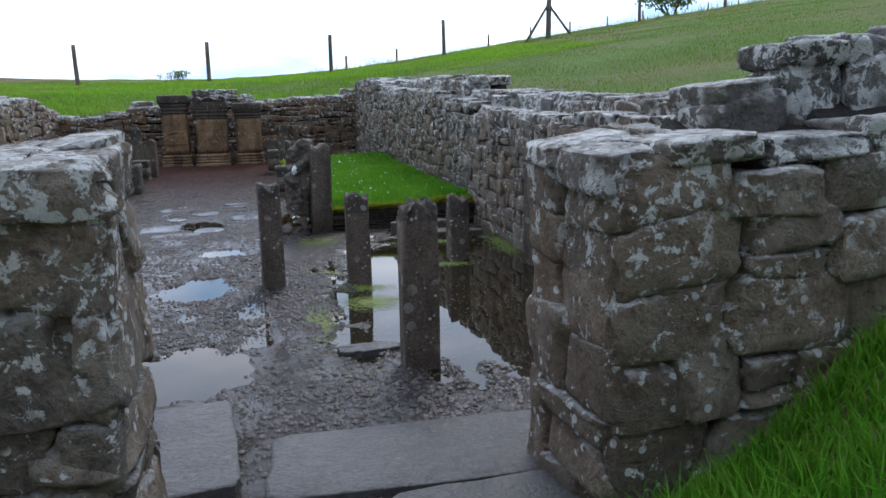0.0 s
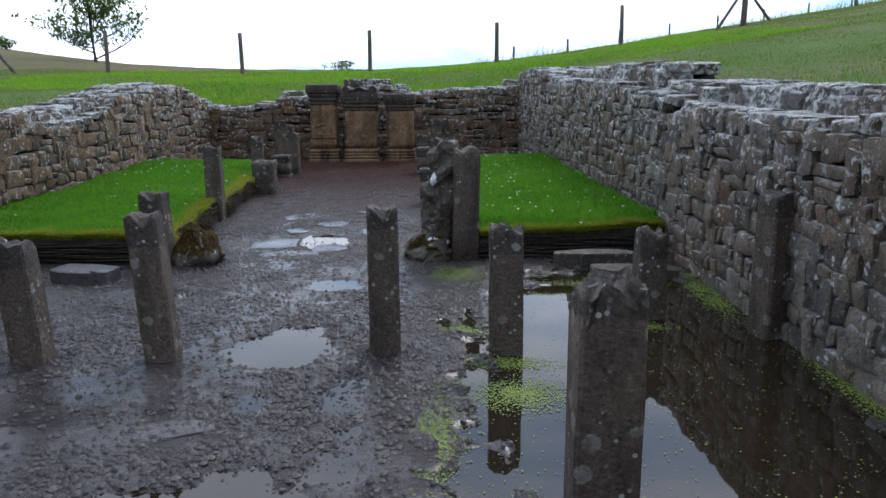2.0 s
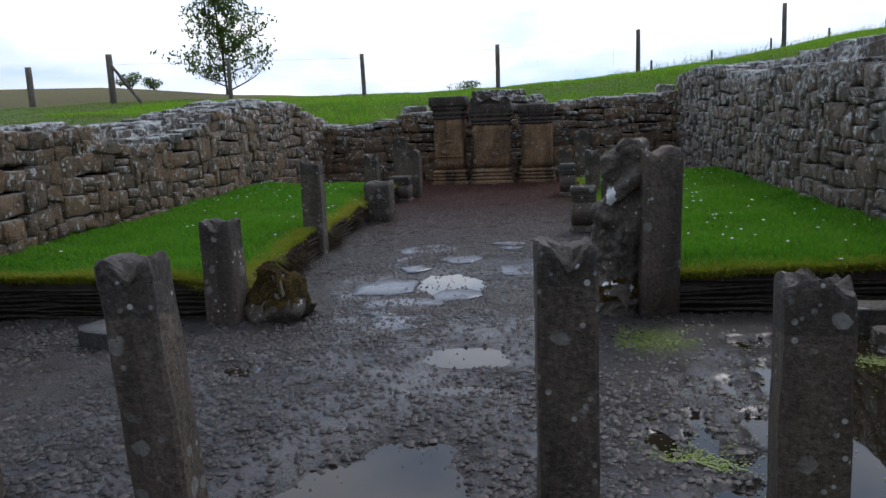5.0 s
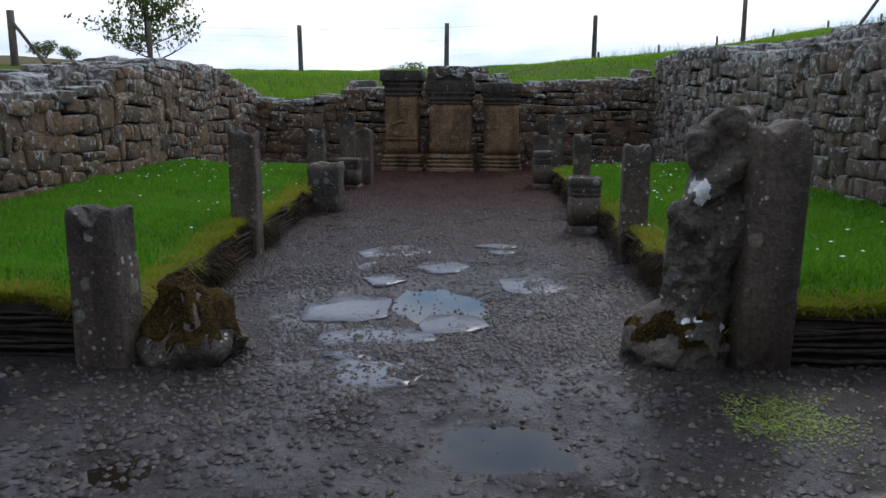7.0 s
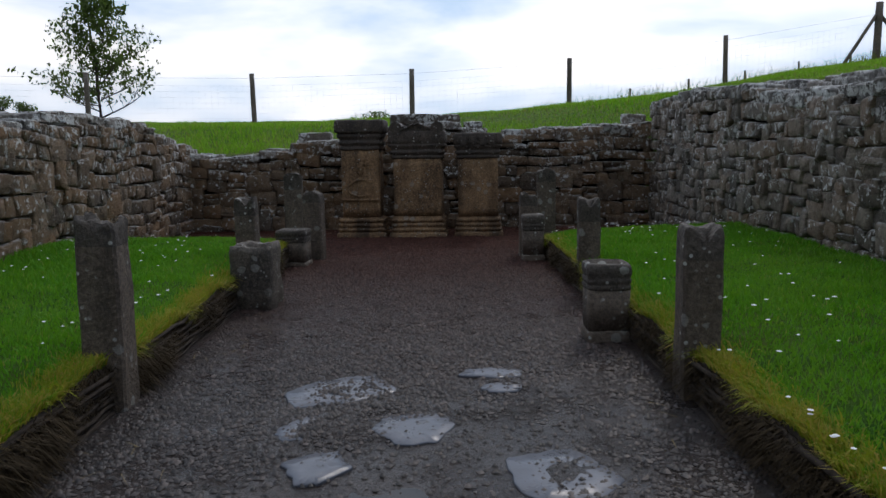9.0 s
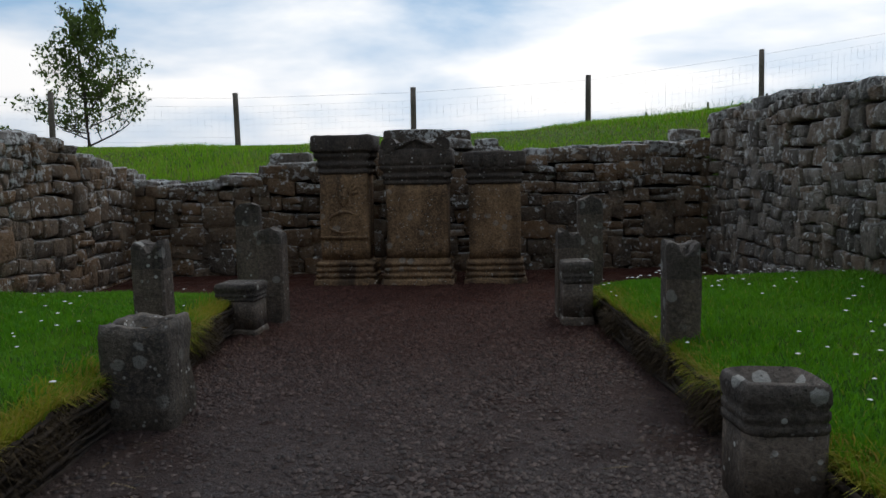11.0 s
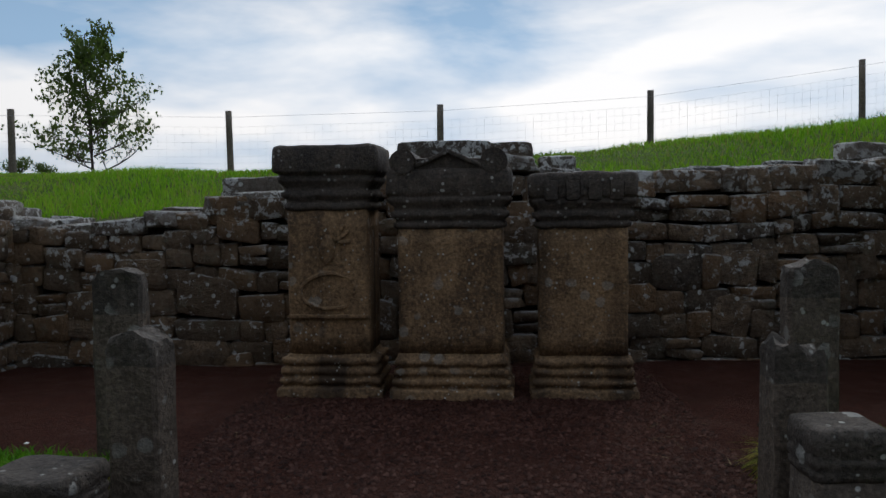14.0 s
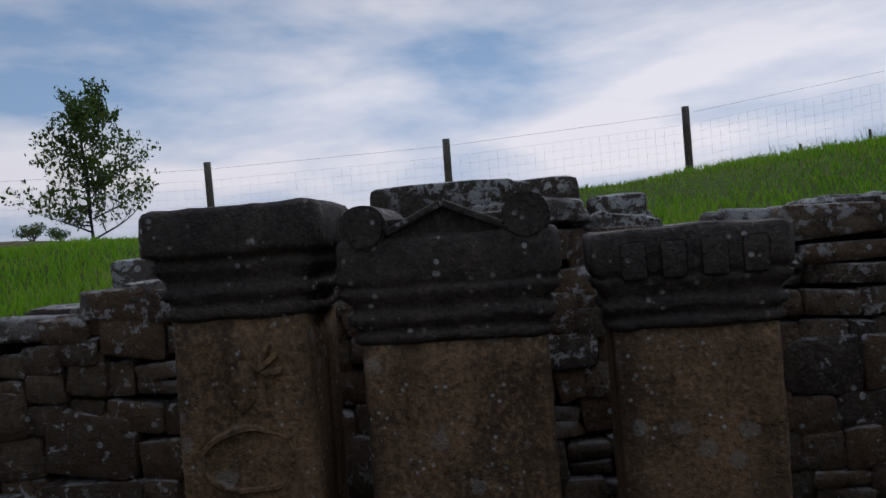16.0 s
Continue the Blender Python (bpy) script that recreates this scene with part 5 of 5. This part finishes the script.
# ---- trees ----
def tree(x, y, h, spread, label, seed, leaves=2300, size=0.165):
    rnd = random.Random(seed)
    z = ground_at(x, y) - 0.1
    root = empty("tree", pose(x, y, z), label, "tree")
    tips = []

    def limb(bm, a, d, length, r, depth):
        steps = 4
        p, rings = a.copy(), []
        for k in range(steps + 1):
            rr = r * (1 - 0.6 * k / steps)
            q = d.to_track_quat("Z", "Y").to_matrix()
            rings.append([bm.verts.new(p + q @ Vector((rr * math.cos(1.0472 * j), rr * math.sin(1.0472 * j), 0))) for j in range(6)])
            if depth and k >= 1:
                for _ in range(2 if depth > 1 else 1):
                    side = Vector((rnd.uniform(-1, 1), rnd.uniform(-1, 1), rnd.uniform(0.1, 0.8))).normalized()
                    limb(bm, p, (d * 0.45 + side).normalized(), length * rnd.uniform(0.38, 0.6), rr * 0.55, depth - 1)
            if depth <= 1 and k >= 2:
                tips.append(p.copy())
            d = (d + Vector((rnd.uniform(-0.2, 0.2), rnd.uniform(-0.2, 0.2), rnd.uniform(-0.05, 0.15)))).normalized()
            p = p + d * length / steps
        for lo, hi in zip(rings, rings[1:]):
            for j in range(6):
                bm.faces.new((lo[j], lo[(j + 1) % 6], hi[(j + 1) % 6], hi[j]))
        tips.append(p)

    trunk = bmesh.new()
    limb(trunk, Vector((0, 0, 0)), Vector((0.03, 0, 1)), h * 0.86, 0.016 * h, 0)
    tips.clear()
    for k in range(19):
        f = 0.04 + 0.92 * k / 18
        a = k * 2.4 + rnd.uniform(-0.4, 0.4)
        reach = spread * (1.0 - 0.62 * f) * rnd.uniform(0.7, 1.1)
        bough = bmesh.new()
        limb(bough, Vector((0.03 * h * f, 0, h * 0.86 * f)), Vector((math.cos(a), math.sin(a), rnd.uniform(-0.05, 0.3) + 0.55 * f)).normalized(), reach, 0.006 * h * (1.25 - f), 2)
        part("limb", bough, BARK, root)
    part("trunk", trunk, BARK, root)
    vs, ts = [], []
    for k in range(leaves):
        c = rnd.choice(tips) + Vector((rnd.gauss(0, 0.11), rnd.gauss(0, 0.11), rnd.gauss(0, 0.08))) * (h / 6.5)
        q = Euler((rnd.uniform(0, 6.3), rnd.uniform(0, 6.3), rnd.uniform(0, 6.3))).to_matrix()
        s = size * rnd.uniform(0.6, 1.2)
        n = len(vs)
        vs += [c + q @ Vector(v) * s for v in ((-0.5, 0, 0), (0, -0.26, 0.05), (0.5, 0, 0), (0, 0.26, 0.05))]
        ts += [(n, n + 1, n + 2), (n, n + 2, n + 3)]
    crown = new("crown", quick_mesh("crown", [tuple(v) for v in vs], ts, LEAF))
    crown.parent = root
    tagged(crown, "sparse dark green leaves", kind="stuff")


tree(-18.4, 39.3, 6.6, 3.1, "slender lone tree with sparse dark green crown", 3, 6200, 0.21)


def bush(x, y, h, w, seed, label):
    """A low shrub: many leaves over an uneven clump, on a few short stems."""
    rnd = random.Random(seed)
    root = empty("bush", pose(x, y, ground_at(x, y) - 0.05), label, "bush")
    lobes = [(rnd.uniform(-0.35, 0.35) * w, rnd.uniform(-0.2, 0.2) * w, rnd.uniform(0.35, 0.7) * h, rnd.uniform(0.22, 0.36)) for _ in range(7)]
    stems = bmesh.new()
    for a, c, z, _ in lobes:
        st = pole(0.03 * h, 0.012 * h, (a * 0.2, c * 0.2, 0), (a, c, z), 5)
        me = bpy.data.meshes.new("stem")
        st.to_mesh(me)
        stems.from_mesh(me)
        st.free()
    part("stems", stems, BARK, root)
    vs, ts = [], []
    for k in range(800):
        a, c, z, r = rnd.choice(lobes)
        d = Vector((rnd.gauss(0, 1), rnd.gauss(0, 1), rnd.gauss(0, 1))).normalized() * rnd.uniform(0.5, 1.0)
        p = Vector((a + d.x * r * w, c + d.y * r * w, max(0.02, z + d.z * r * h)))
        q = Euler((rnd.uniform(0, 6.3), rnd.uniform(0, 6.3), rnd.uniform(0, 6.3))).to_matrix()
        s = 0.11 * h
        n = len(vs)
        vs += [p + q @ Vector(v) * s for v in ((-0.5, 0, 0), (0, -0.3, 0.05), (0.5, 0, 0), (0, 0.3, 0.05))]
        ts += [(n, n + 1, n + 2), (n, n + 2, n + 3)]
    crown = new("foliage", quick_mesh("foliage", [tuple(v) for v in vs], ts, LEAF))
    crown.parent = root
    tagged(crown, "dense dark foliage", kind="stuff")


bush(-3.0, 27.0, 0.5, 1.1, 5, "low dark shrub behind the fence")
bush(17.5, 27.0, 1.4, 2.4, 6, "dark shrub on the hill crest")
bush(-57.5, 91, 2.4, 3.6, 7, "distant clump of dark trees on the moor")
bush(-54.5, 92, 2.0, 3.0, 8, "distant clump of dark trees on the moor")


# ---- grass, flowers, gravel, water weed ----
def blades(name, x, y, z, height, lean, width, material, label, category, seed):
    """Many single bent blades as one mesh. x, y, z, height and lean are arrays."""
    r = np.random.RandomState(seed)
    n = len(x)
    a = r.uniform(0, 6.2832, n)
    side = np.stack([np.cos(a), np.sin(a), np.zeros(n)], 1) * (width * r.uniform(0.6, 1.3, n))[:, None]
    b = r.uniform(0, 6.2832, n)
    bend = np.stack([np.cos(b), np.sin(b), np.zeros(n)], 1) * (height * r.uniform(0.15, 0.9, n))[:, None] + lean
    foot = np.stack([x, y, z], 1)
    mid = foot + bend * 0.35 + np.stack([np.zeros(n), np.zeros(n), height * 0.6], 1)
    tip = foot + bend + np.stack([np.zeros(n), np.zeros(n), height * r.uniform(0.75, 1.0, n)], 1)
    v = np.stack([foot - side, foot + side, mid + side * 0.7, mid - side * 0.7, tip], 1).reshape(-1, 3)
    k = np.arange(n)[:, None] * 5
    t = np.concatenate([k + [0, 1, 2], k + [0, 2, 3], k + [3, 2, 4]])
    return tagged(new(name, quick_mesh(name, v, t, material)), label, category, kind="stuff")


def bench_grass(spec, seed, count):
    r = np.random.RandomState(seed)
    u0, u1, v0, v1, side = spec
    u, v = r.uniform(u0, u1, count), r.uniform(v0 + 0.0, v1, count)
    x, y, z, edge = bench_z(u, v, u0, u1, v0, v1, side)
    h = (0.025 + 0.03 * r.rand(count)) * (1 + 0.5 * fbm(x, y, 2.5, 31)) + 0.02 * (edge < 0.15)
    blades("bench_grass", x, y, z - 0.006, np.clip(h, 0.02, 0.12), np.zeros((count, 3)), 0.0035, BLADE, "short bright green turf grass", "grass", seed + 1)
    # long yellowing fringe hanging over the edges
    m = count // 2
    along = r.rand(m) < 0.62
    ue = np.where(along, (u1 if side > 0 else u0) - side * np.abs(r.normal(0, 0.06, m)), r.uniform(u0, u1, m))
    ve = np.where(along, r.uniform(v0, v1, m), v0 + np.abs(r.normal(0, 0.05, m)))
    x, y, z, edge = bench_z(ue, ve, u0, u1, v0, v1, side)
    out_u, out_v = np.where(along, side, 0.0), np.where(along, 0.0, -1.0)
    clump = np.clip(0.6 + 0.9 * fbm(x, y, 7.0, 33), 0.15, 1.6)
    clump = clump * np.where(along, 1.15, 0.45)
    reach = 0.085 * r.rand(m) * clump
    lean = np.stack([(out_u * EU[0] + out_v * EV[0]) * reach, (out_u * EU[1] + out_v * EV[1]) * reach, -0.12 * r.rand(m) * clump], 1)
    blades("edge_grass", x, y, z - 0.008, 0.04 + 0.05 * r.rand(m), lean, 0.0032, EDGE_BLADE, "long yellow-green grass hanging over the edge", "grass", seed + 2)


def dead_fringe(spec, seed, count):
    """Matted brown growth and roots hanging over the wattle along the nave."""
    r = np.random.RandomState(seed)
    u0, u1, v0, v1, side = spec
    ue = np.full(count, (u1 if side > 0 else u0)) + side * 0.015
    ve = r.uniform(v0, v1, count)
    x, y, z, edge = bench_z(ue, ve, u0, u1, v0, v1, side)
    clump = np.clip(0.55 + 0.9 * fbm(x, y, 5.0, seed), 0.1, 1.5)
    z = 0.04 + (z - 0.05) * r.rand(count) ** 0.7
    reach = side * (0.02 + 0.07 * r.rand(count)) * clump
    lean = np.stack([EU[0] * reach, EU[1] * reach, -0.10 * r.rand(count) * clump - 0.03], 1)
    blades("dead_grass", x, y, z, 0.02 + 0.05 * r.rand(count), lean, 0.0026, DEAD, "matted brown dead grass over the wattle front", "dead grass", seed + 1)


dead_fringe(BENCH_L, 53, 11000)
dead_fringe(BENCH_R, 63, 11000)
bench_grass(BENCH_L, 51, 80000)
bench_grass(BENCH_R, 61, 85000)


def open_grass():
    r = np.random.RandomState(71)
    n = 260000
    x, y = r.uniform(-13, 17, n), r.uniform(-9, 24, n)
    u, v = (x - O[0]) * EU[0] + (y - O[1]) * EU[1], (x - O[0]) * EV[0] + (y - O[1]) * EV[1]
    out = np.maximum(np.maximum(LEFT - 0.6 - u, u - RIGHT - 0.8), np.maximum(v - 0.75, FRONT - 0.05 - v))
    path = np.hypot((x - 2.0) / 0.75, np.maximum(0, y + 3.0) + np.minimum(0, y + 2.2) * 0.12)
    keep = (out > 0) & ((path > 1.0) | (y > -1))
    x, y = x[keep], y[keep]
    z = hill(x, y)
    h = (0.03 + 0.05 * r.rand(len(x))) * np.clip(0.8 + 0.6 * fbm(x, y, 1.1, 72), 0.35, 1.8)
    blades("pasture_grass", x, y, z - 0.01, h, np.zeros((len(x), 3)), 0.006, HILL_BLADE, "rough pasture grass with dry seed stalks", "grass", 73)
    # thick grass on the bank beyond the end wall, its backlit brightness put into the colour
    n = 130000
    x, y = r.uniform(-9, 9, n), 12.3 + 10.5 * r.rand(n) ** 1.3
    u, v = (x - O[0]) * EU[0] + (y - O[1]) * EU[1], (x - O[0]) * EV[0] + (y - O[1]) * EV[1]
    ok = (v > 0.8) | (u < LEFT - 0.75) | (u > RIGHT + 0.95)
    x, y = x[ok], y[ok]
    h = (0.05 + 0.05 * r.rand(len(x))) * np.clip(0.8 + 0.6 * fbm(x, y, 1.6, 74), 0.4, 1.7)
    blades("bank_grass", x, y, hill(x, y) - 0.01, h, np.zeros((len(x), 3)), 0.006, BACKLIT_BLADE, "thick bright green grass on the bank", "grass", 80)
    # lush tufts by the doorway
    n = 26000
    x, y = 2.45 + 2.6 * r.rand(n) ** 1.7, -2.75 - 1.9 * r.rand(n) ** 1.7
    ok = (y < -2.85 + 0.08 * (x - 2.5)) & (x > 2.5 - 0.25 * (y + 2.8))
    x, y = x[ok], y[ok]
    h = 0.07 + 0.16 * r.rand(len(x)) * np.clip(0.7 + 0.8 * fbm(x, y, 4.0, 75), 0.2, 1.6)
    blades("lush_grass", x, y, hill(x, y) - 0.01, h, np.zeros((len(x), 3)), 0.004, BLADE, "lush wet green grass beside the doorway pier", "grass", 76)
    n = 2500
    x, y = r.uniform(0.2, 1.25, n), r.uniform(-3.6, -2.85, n)
    blades("lush_grass", x, y, hill(x, y) - 0.01, 0.08 + 0.2 * r.rand(n), np.zeros((n, 3)), 0.004, EDGE_BLADE, "dry grass tuft at the foot of the pier", "grass", 78)
    # tall seeding grass along the fence
    n = 9000
    f = r.uniform(0, len(FENCE) - 1.001, n)
    k = f.astype(int)
    pts = np.array(FENCE)
    x = pts[k, 0] + (pts[k + 1, 0] - pts[k, 0]) * (f - k) + r.normal(0, 0.25, n)
    y = pts[k, 1] + (pts[k + 1, 1] - pts[k, 1]) * (f - k) + r.normal(0, 0.35, n)
    blades("tall_grass", x, y, hill(x, y) - 0.01, 0.05 + 0.32 * r.rand(n) ** 2 * (x > 2) + 0.06 * r.rand(n), np.zeros((n, 3)), 0.004, HILL_BLADE, "tall seeding grass along the fence", "grass", 79)


open_grass()


def daisies():
    r = np.random.RandomState(81)
    vs, ts = [], []
    for spec, n in ((BENCH_L, 90), (BENCH_R, 180)):
        u0, u1, v0, v1, side = spec
        c = r.randint(0, 26, n)
        cu, cv = r.uniform(u0 + 0.1, u1 - 0.1, 26), r.uniform(v0 + 0.1, v1 - 0.1, 26)
        u, v = np.clip(cu[c] + r.normal(0, 0.3, n), u0 + 0.03, u1 - 0.03), np.clip(cv[c] + r.normal(0, 0.4, n), v0 + 0.03, v1 - 0.03)
        x, y, z, _ = bench_z(u, v, u0, u1, v0, v1, side)
        for a, b, h in zip(x, y, z + 0.05 + 0.02 * r.rand(n)):
            k = len(vs)
            s = 0.007 + 0.006 * r.rand()
            vs.append((a, b, h + 0.004))
            vs += [(a + s * math.cos(t), b + s * math.sin(t), h) for t in [6.2832 * j / 7 for j in range(7)]]
            ts += [(k, k + 1 + j, k + 1 + (j + 1) % 7) for j in range(7)]
    tagged(new("daisies", quick_mesh("daisies", vs, ts, DAISY)), "small white daisies scattered in the turf", "flower", kind="stuff")


daisies()


def pebbles():
    r = np.random.RandomState(91)
    n = 165000
    v = -14.2 + 14.1 * r.rand(n)
    u = np.where(v < BENCH_V, r.uniform(-2.6, 2.6, n), r.uniform(-1.2, 1.12, n))
    x, y = O[0] + u * EU[0] + v * EV[0], O[1] + u * EU[1] + v * EV[1]
    z = floor_z(x, y)
    keep = (z > -0.012) & (r.rand(n) < np.clip(0.7 + 0.7 * fbm(x, y, 2.0, 92), 0.25, 1))
    x, y, z = x[keep], y[keep], z[keep]
    n = len(x)
    s = (0.0035 + 0.0115 * r.rand(n) ** 2.2) * (1 + 0.35 * soft_np(y, 3.5, 1.5))
    octa = np.array([(1, 0, 0), (0, 1, 0), (-1, 0, 0), (0, -1, 0), (0, 0, 0.7), (0, 0, -0.5)])
    tri = np.array([(0, 1, 4), (1, 2, 4), (2, 3, 4), (3, 0, 4)])
    a = r.uniform(0, 6.28, n)
    pts = octa[None] * (s[:, None, None] * r.uniform(0.6, 1.4, (n, 6, 1)))
    ca, sa = np.cos(a)[:, None], np.sin(a)[:, None]
    rot = np.stack([pts[..., 0] * ca - pts[..., 1] * sa, pts[..., 0] * sa + pts[..., 1] * ca, pts[..., 2]], -1)
    rot += np.stack([x, y, z + s * 0.15], 1)[:, None]
    t = (np.arange(n)[:, None, None] * 6 + tri[None]).reshape(-1, 3)
    tagged(new("gravel", quick_mesh("gravel", rot.reshape(-1, 3), t, PEBBLE)), "loose wet gravel chips scattered over the floor", "gravel", kind="stuff")


pebbles()


def duckweed():
    r = np.random.RandomState(101)
    n = 420000
    x, y = r.uniform(1.7, 4.0, n), r.uniform(-1.1, 3.3, n)
    z = floor_z(x, y)
    shore = np.exp(-((z + 0.01) / 0.016) ** 2)
    mats = np.zeros(n)
    for px, py, rx, ry in ((1.9, 2.7, 0.22, 0.2), (2.2, 0.86, 0.26, 0.10), (3.66, 2.3, 0.13, 0.6), (3.88, 0.6, 0.12, 0.7), (1.85, -0.05, 0.10, 0.4), (3.0, 1.5, 0.2, 0.1), (3.0, 2.5, 0.4, 0.10), (2.25, 0.45, 0.25, 0.2), (1.95, 1.4, 0.15, 0.1)):
        mats = np.maximum(mats, np.exp(-(((x - px) / rx) ** 2 + ((y - py) / ry) ** 2) * 1.2))
    keep = (r.rand(n) < np.clip(mats ** 1.8 * 0.95 + shore * 0.02 + 0.006, 0, 1)) & (z < 0.016)
    x, y, z = x[keep], y[keep], np.maximum(z[keep], -0.01) + 0.003 + 0.003 * r.rand(int(keep.sum()))
    n = len(x)
    s = 0.002 + 0.0038 * r.rand(n) ** 1.5
    a = r.uniform(0, 6.28, (n, 1)) + np.array([[0, 1.3, 2.6, 3.9, 5.1]])
    pts = np.stack([x[:, None] + s[:, None] * np.cos(a), y[:, None] + s[:, None] * np.sin(a), z[:, None] + np.zeros((1, 5))], -1)
    t = (np.arange(n)[:, None, None] * 5 + np.array([(0, 1, 2), (0, 2, 3), (0, 3, 4)])[None]).reshape(-1, 3)
    tagged(new("duckweed", quick_mesh("duckweed", pts.reshape(-1, 3), t, WEED)), "yellow-green duckweed floating at the pool margins", "duckweed", kind="stuff")


duckweed()


# ---- dry stems tangled over the mossy stone, straws on the gravel ----
def dry_stems():
    r = np.random.RandomState(111)
    n = 420
    a, q = r.uniform(0, 6.2832, n), np.sqrt(r.rand(n))
    x, y = -0.25 + 0.16 * q * np.cos(a), 3.08 + 0.15 * q * np.sin(a)
    z = 0.32 - 0.24 * q
    lean = np.stack([0.10 * np.cos(a), 0.10 * np.sin(a), -0.10 * np.ones(n)], 1) * r.rand(n)[:, None]
    blades("dry_stems", x, y, z, 0.03 + 0.05 * r.rand(n), lean, 0.0035, STRAW, "tangled dry brown stems over the mossy stone", "dry grass", 112)
    n = 260
    v = -14.0 + 13.6 * r.rand(n)
    u = np.where(r.rand(n) < 0.5, r.normal(-1.05, 0.12, n), r.normal(1.0, 0.12, n))
    u = np.where(v < BENCH_V, r.uniform(-2.5, 2.3, n), u)
    x, y = O[0] + u * EU[0] + v * EV[0], O[1] + u * EU[1] + v * EV[1]
    b = r.uniform(0, 6.2832, n)
    lean = np.stack([np.cos(b), np.sin(b), np.zeros(n)], 1) * (0.04 + 0.10 * r.rand(n))[:, None]
    blades("straw", x, y, floor_z(x, y) + 0.006, np.full(n, 0.006), lean, 0.0025, STRAW, "dry straws scattered along the floor edges", "straw", 113)


dry_stems()
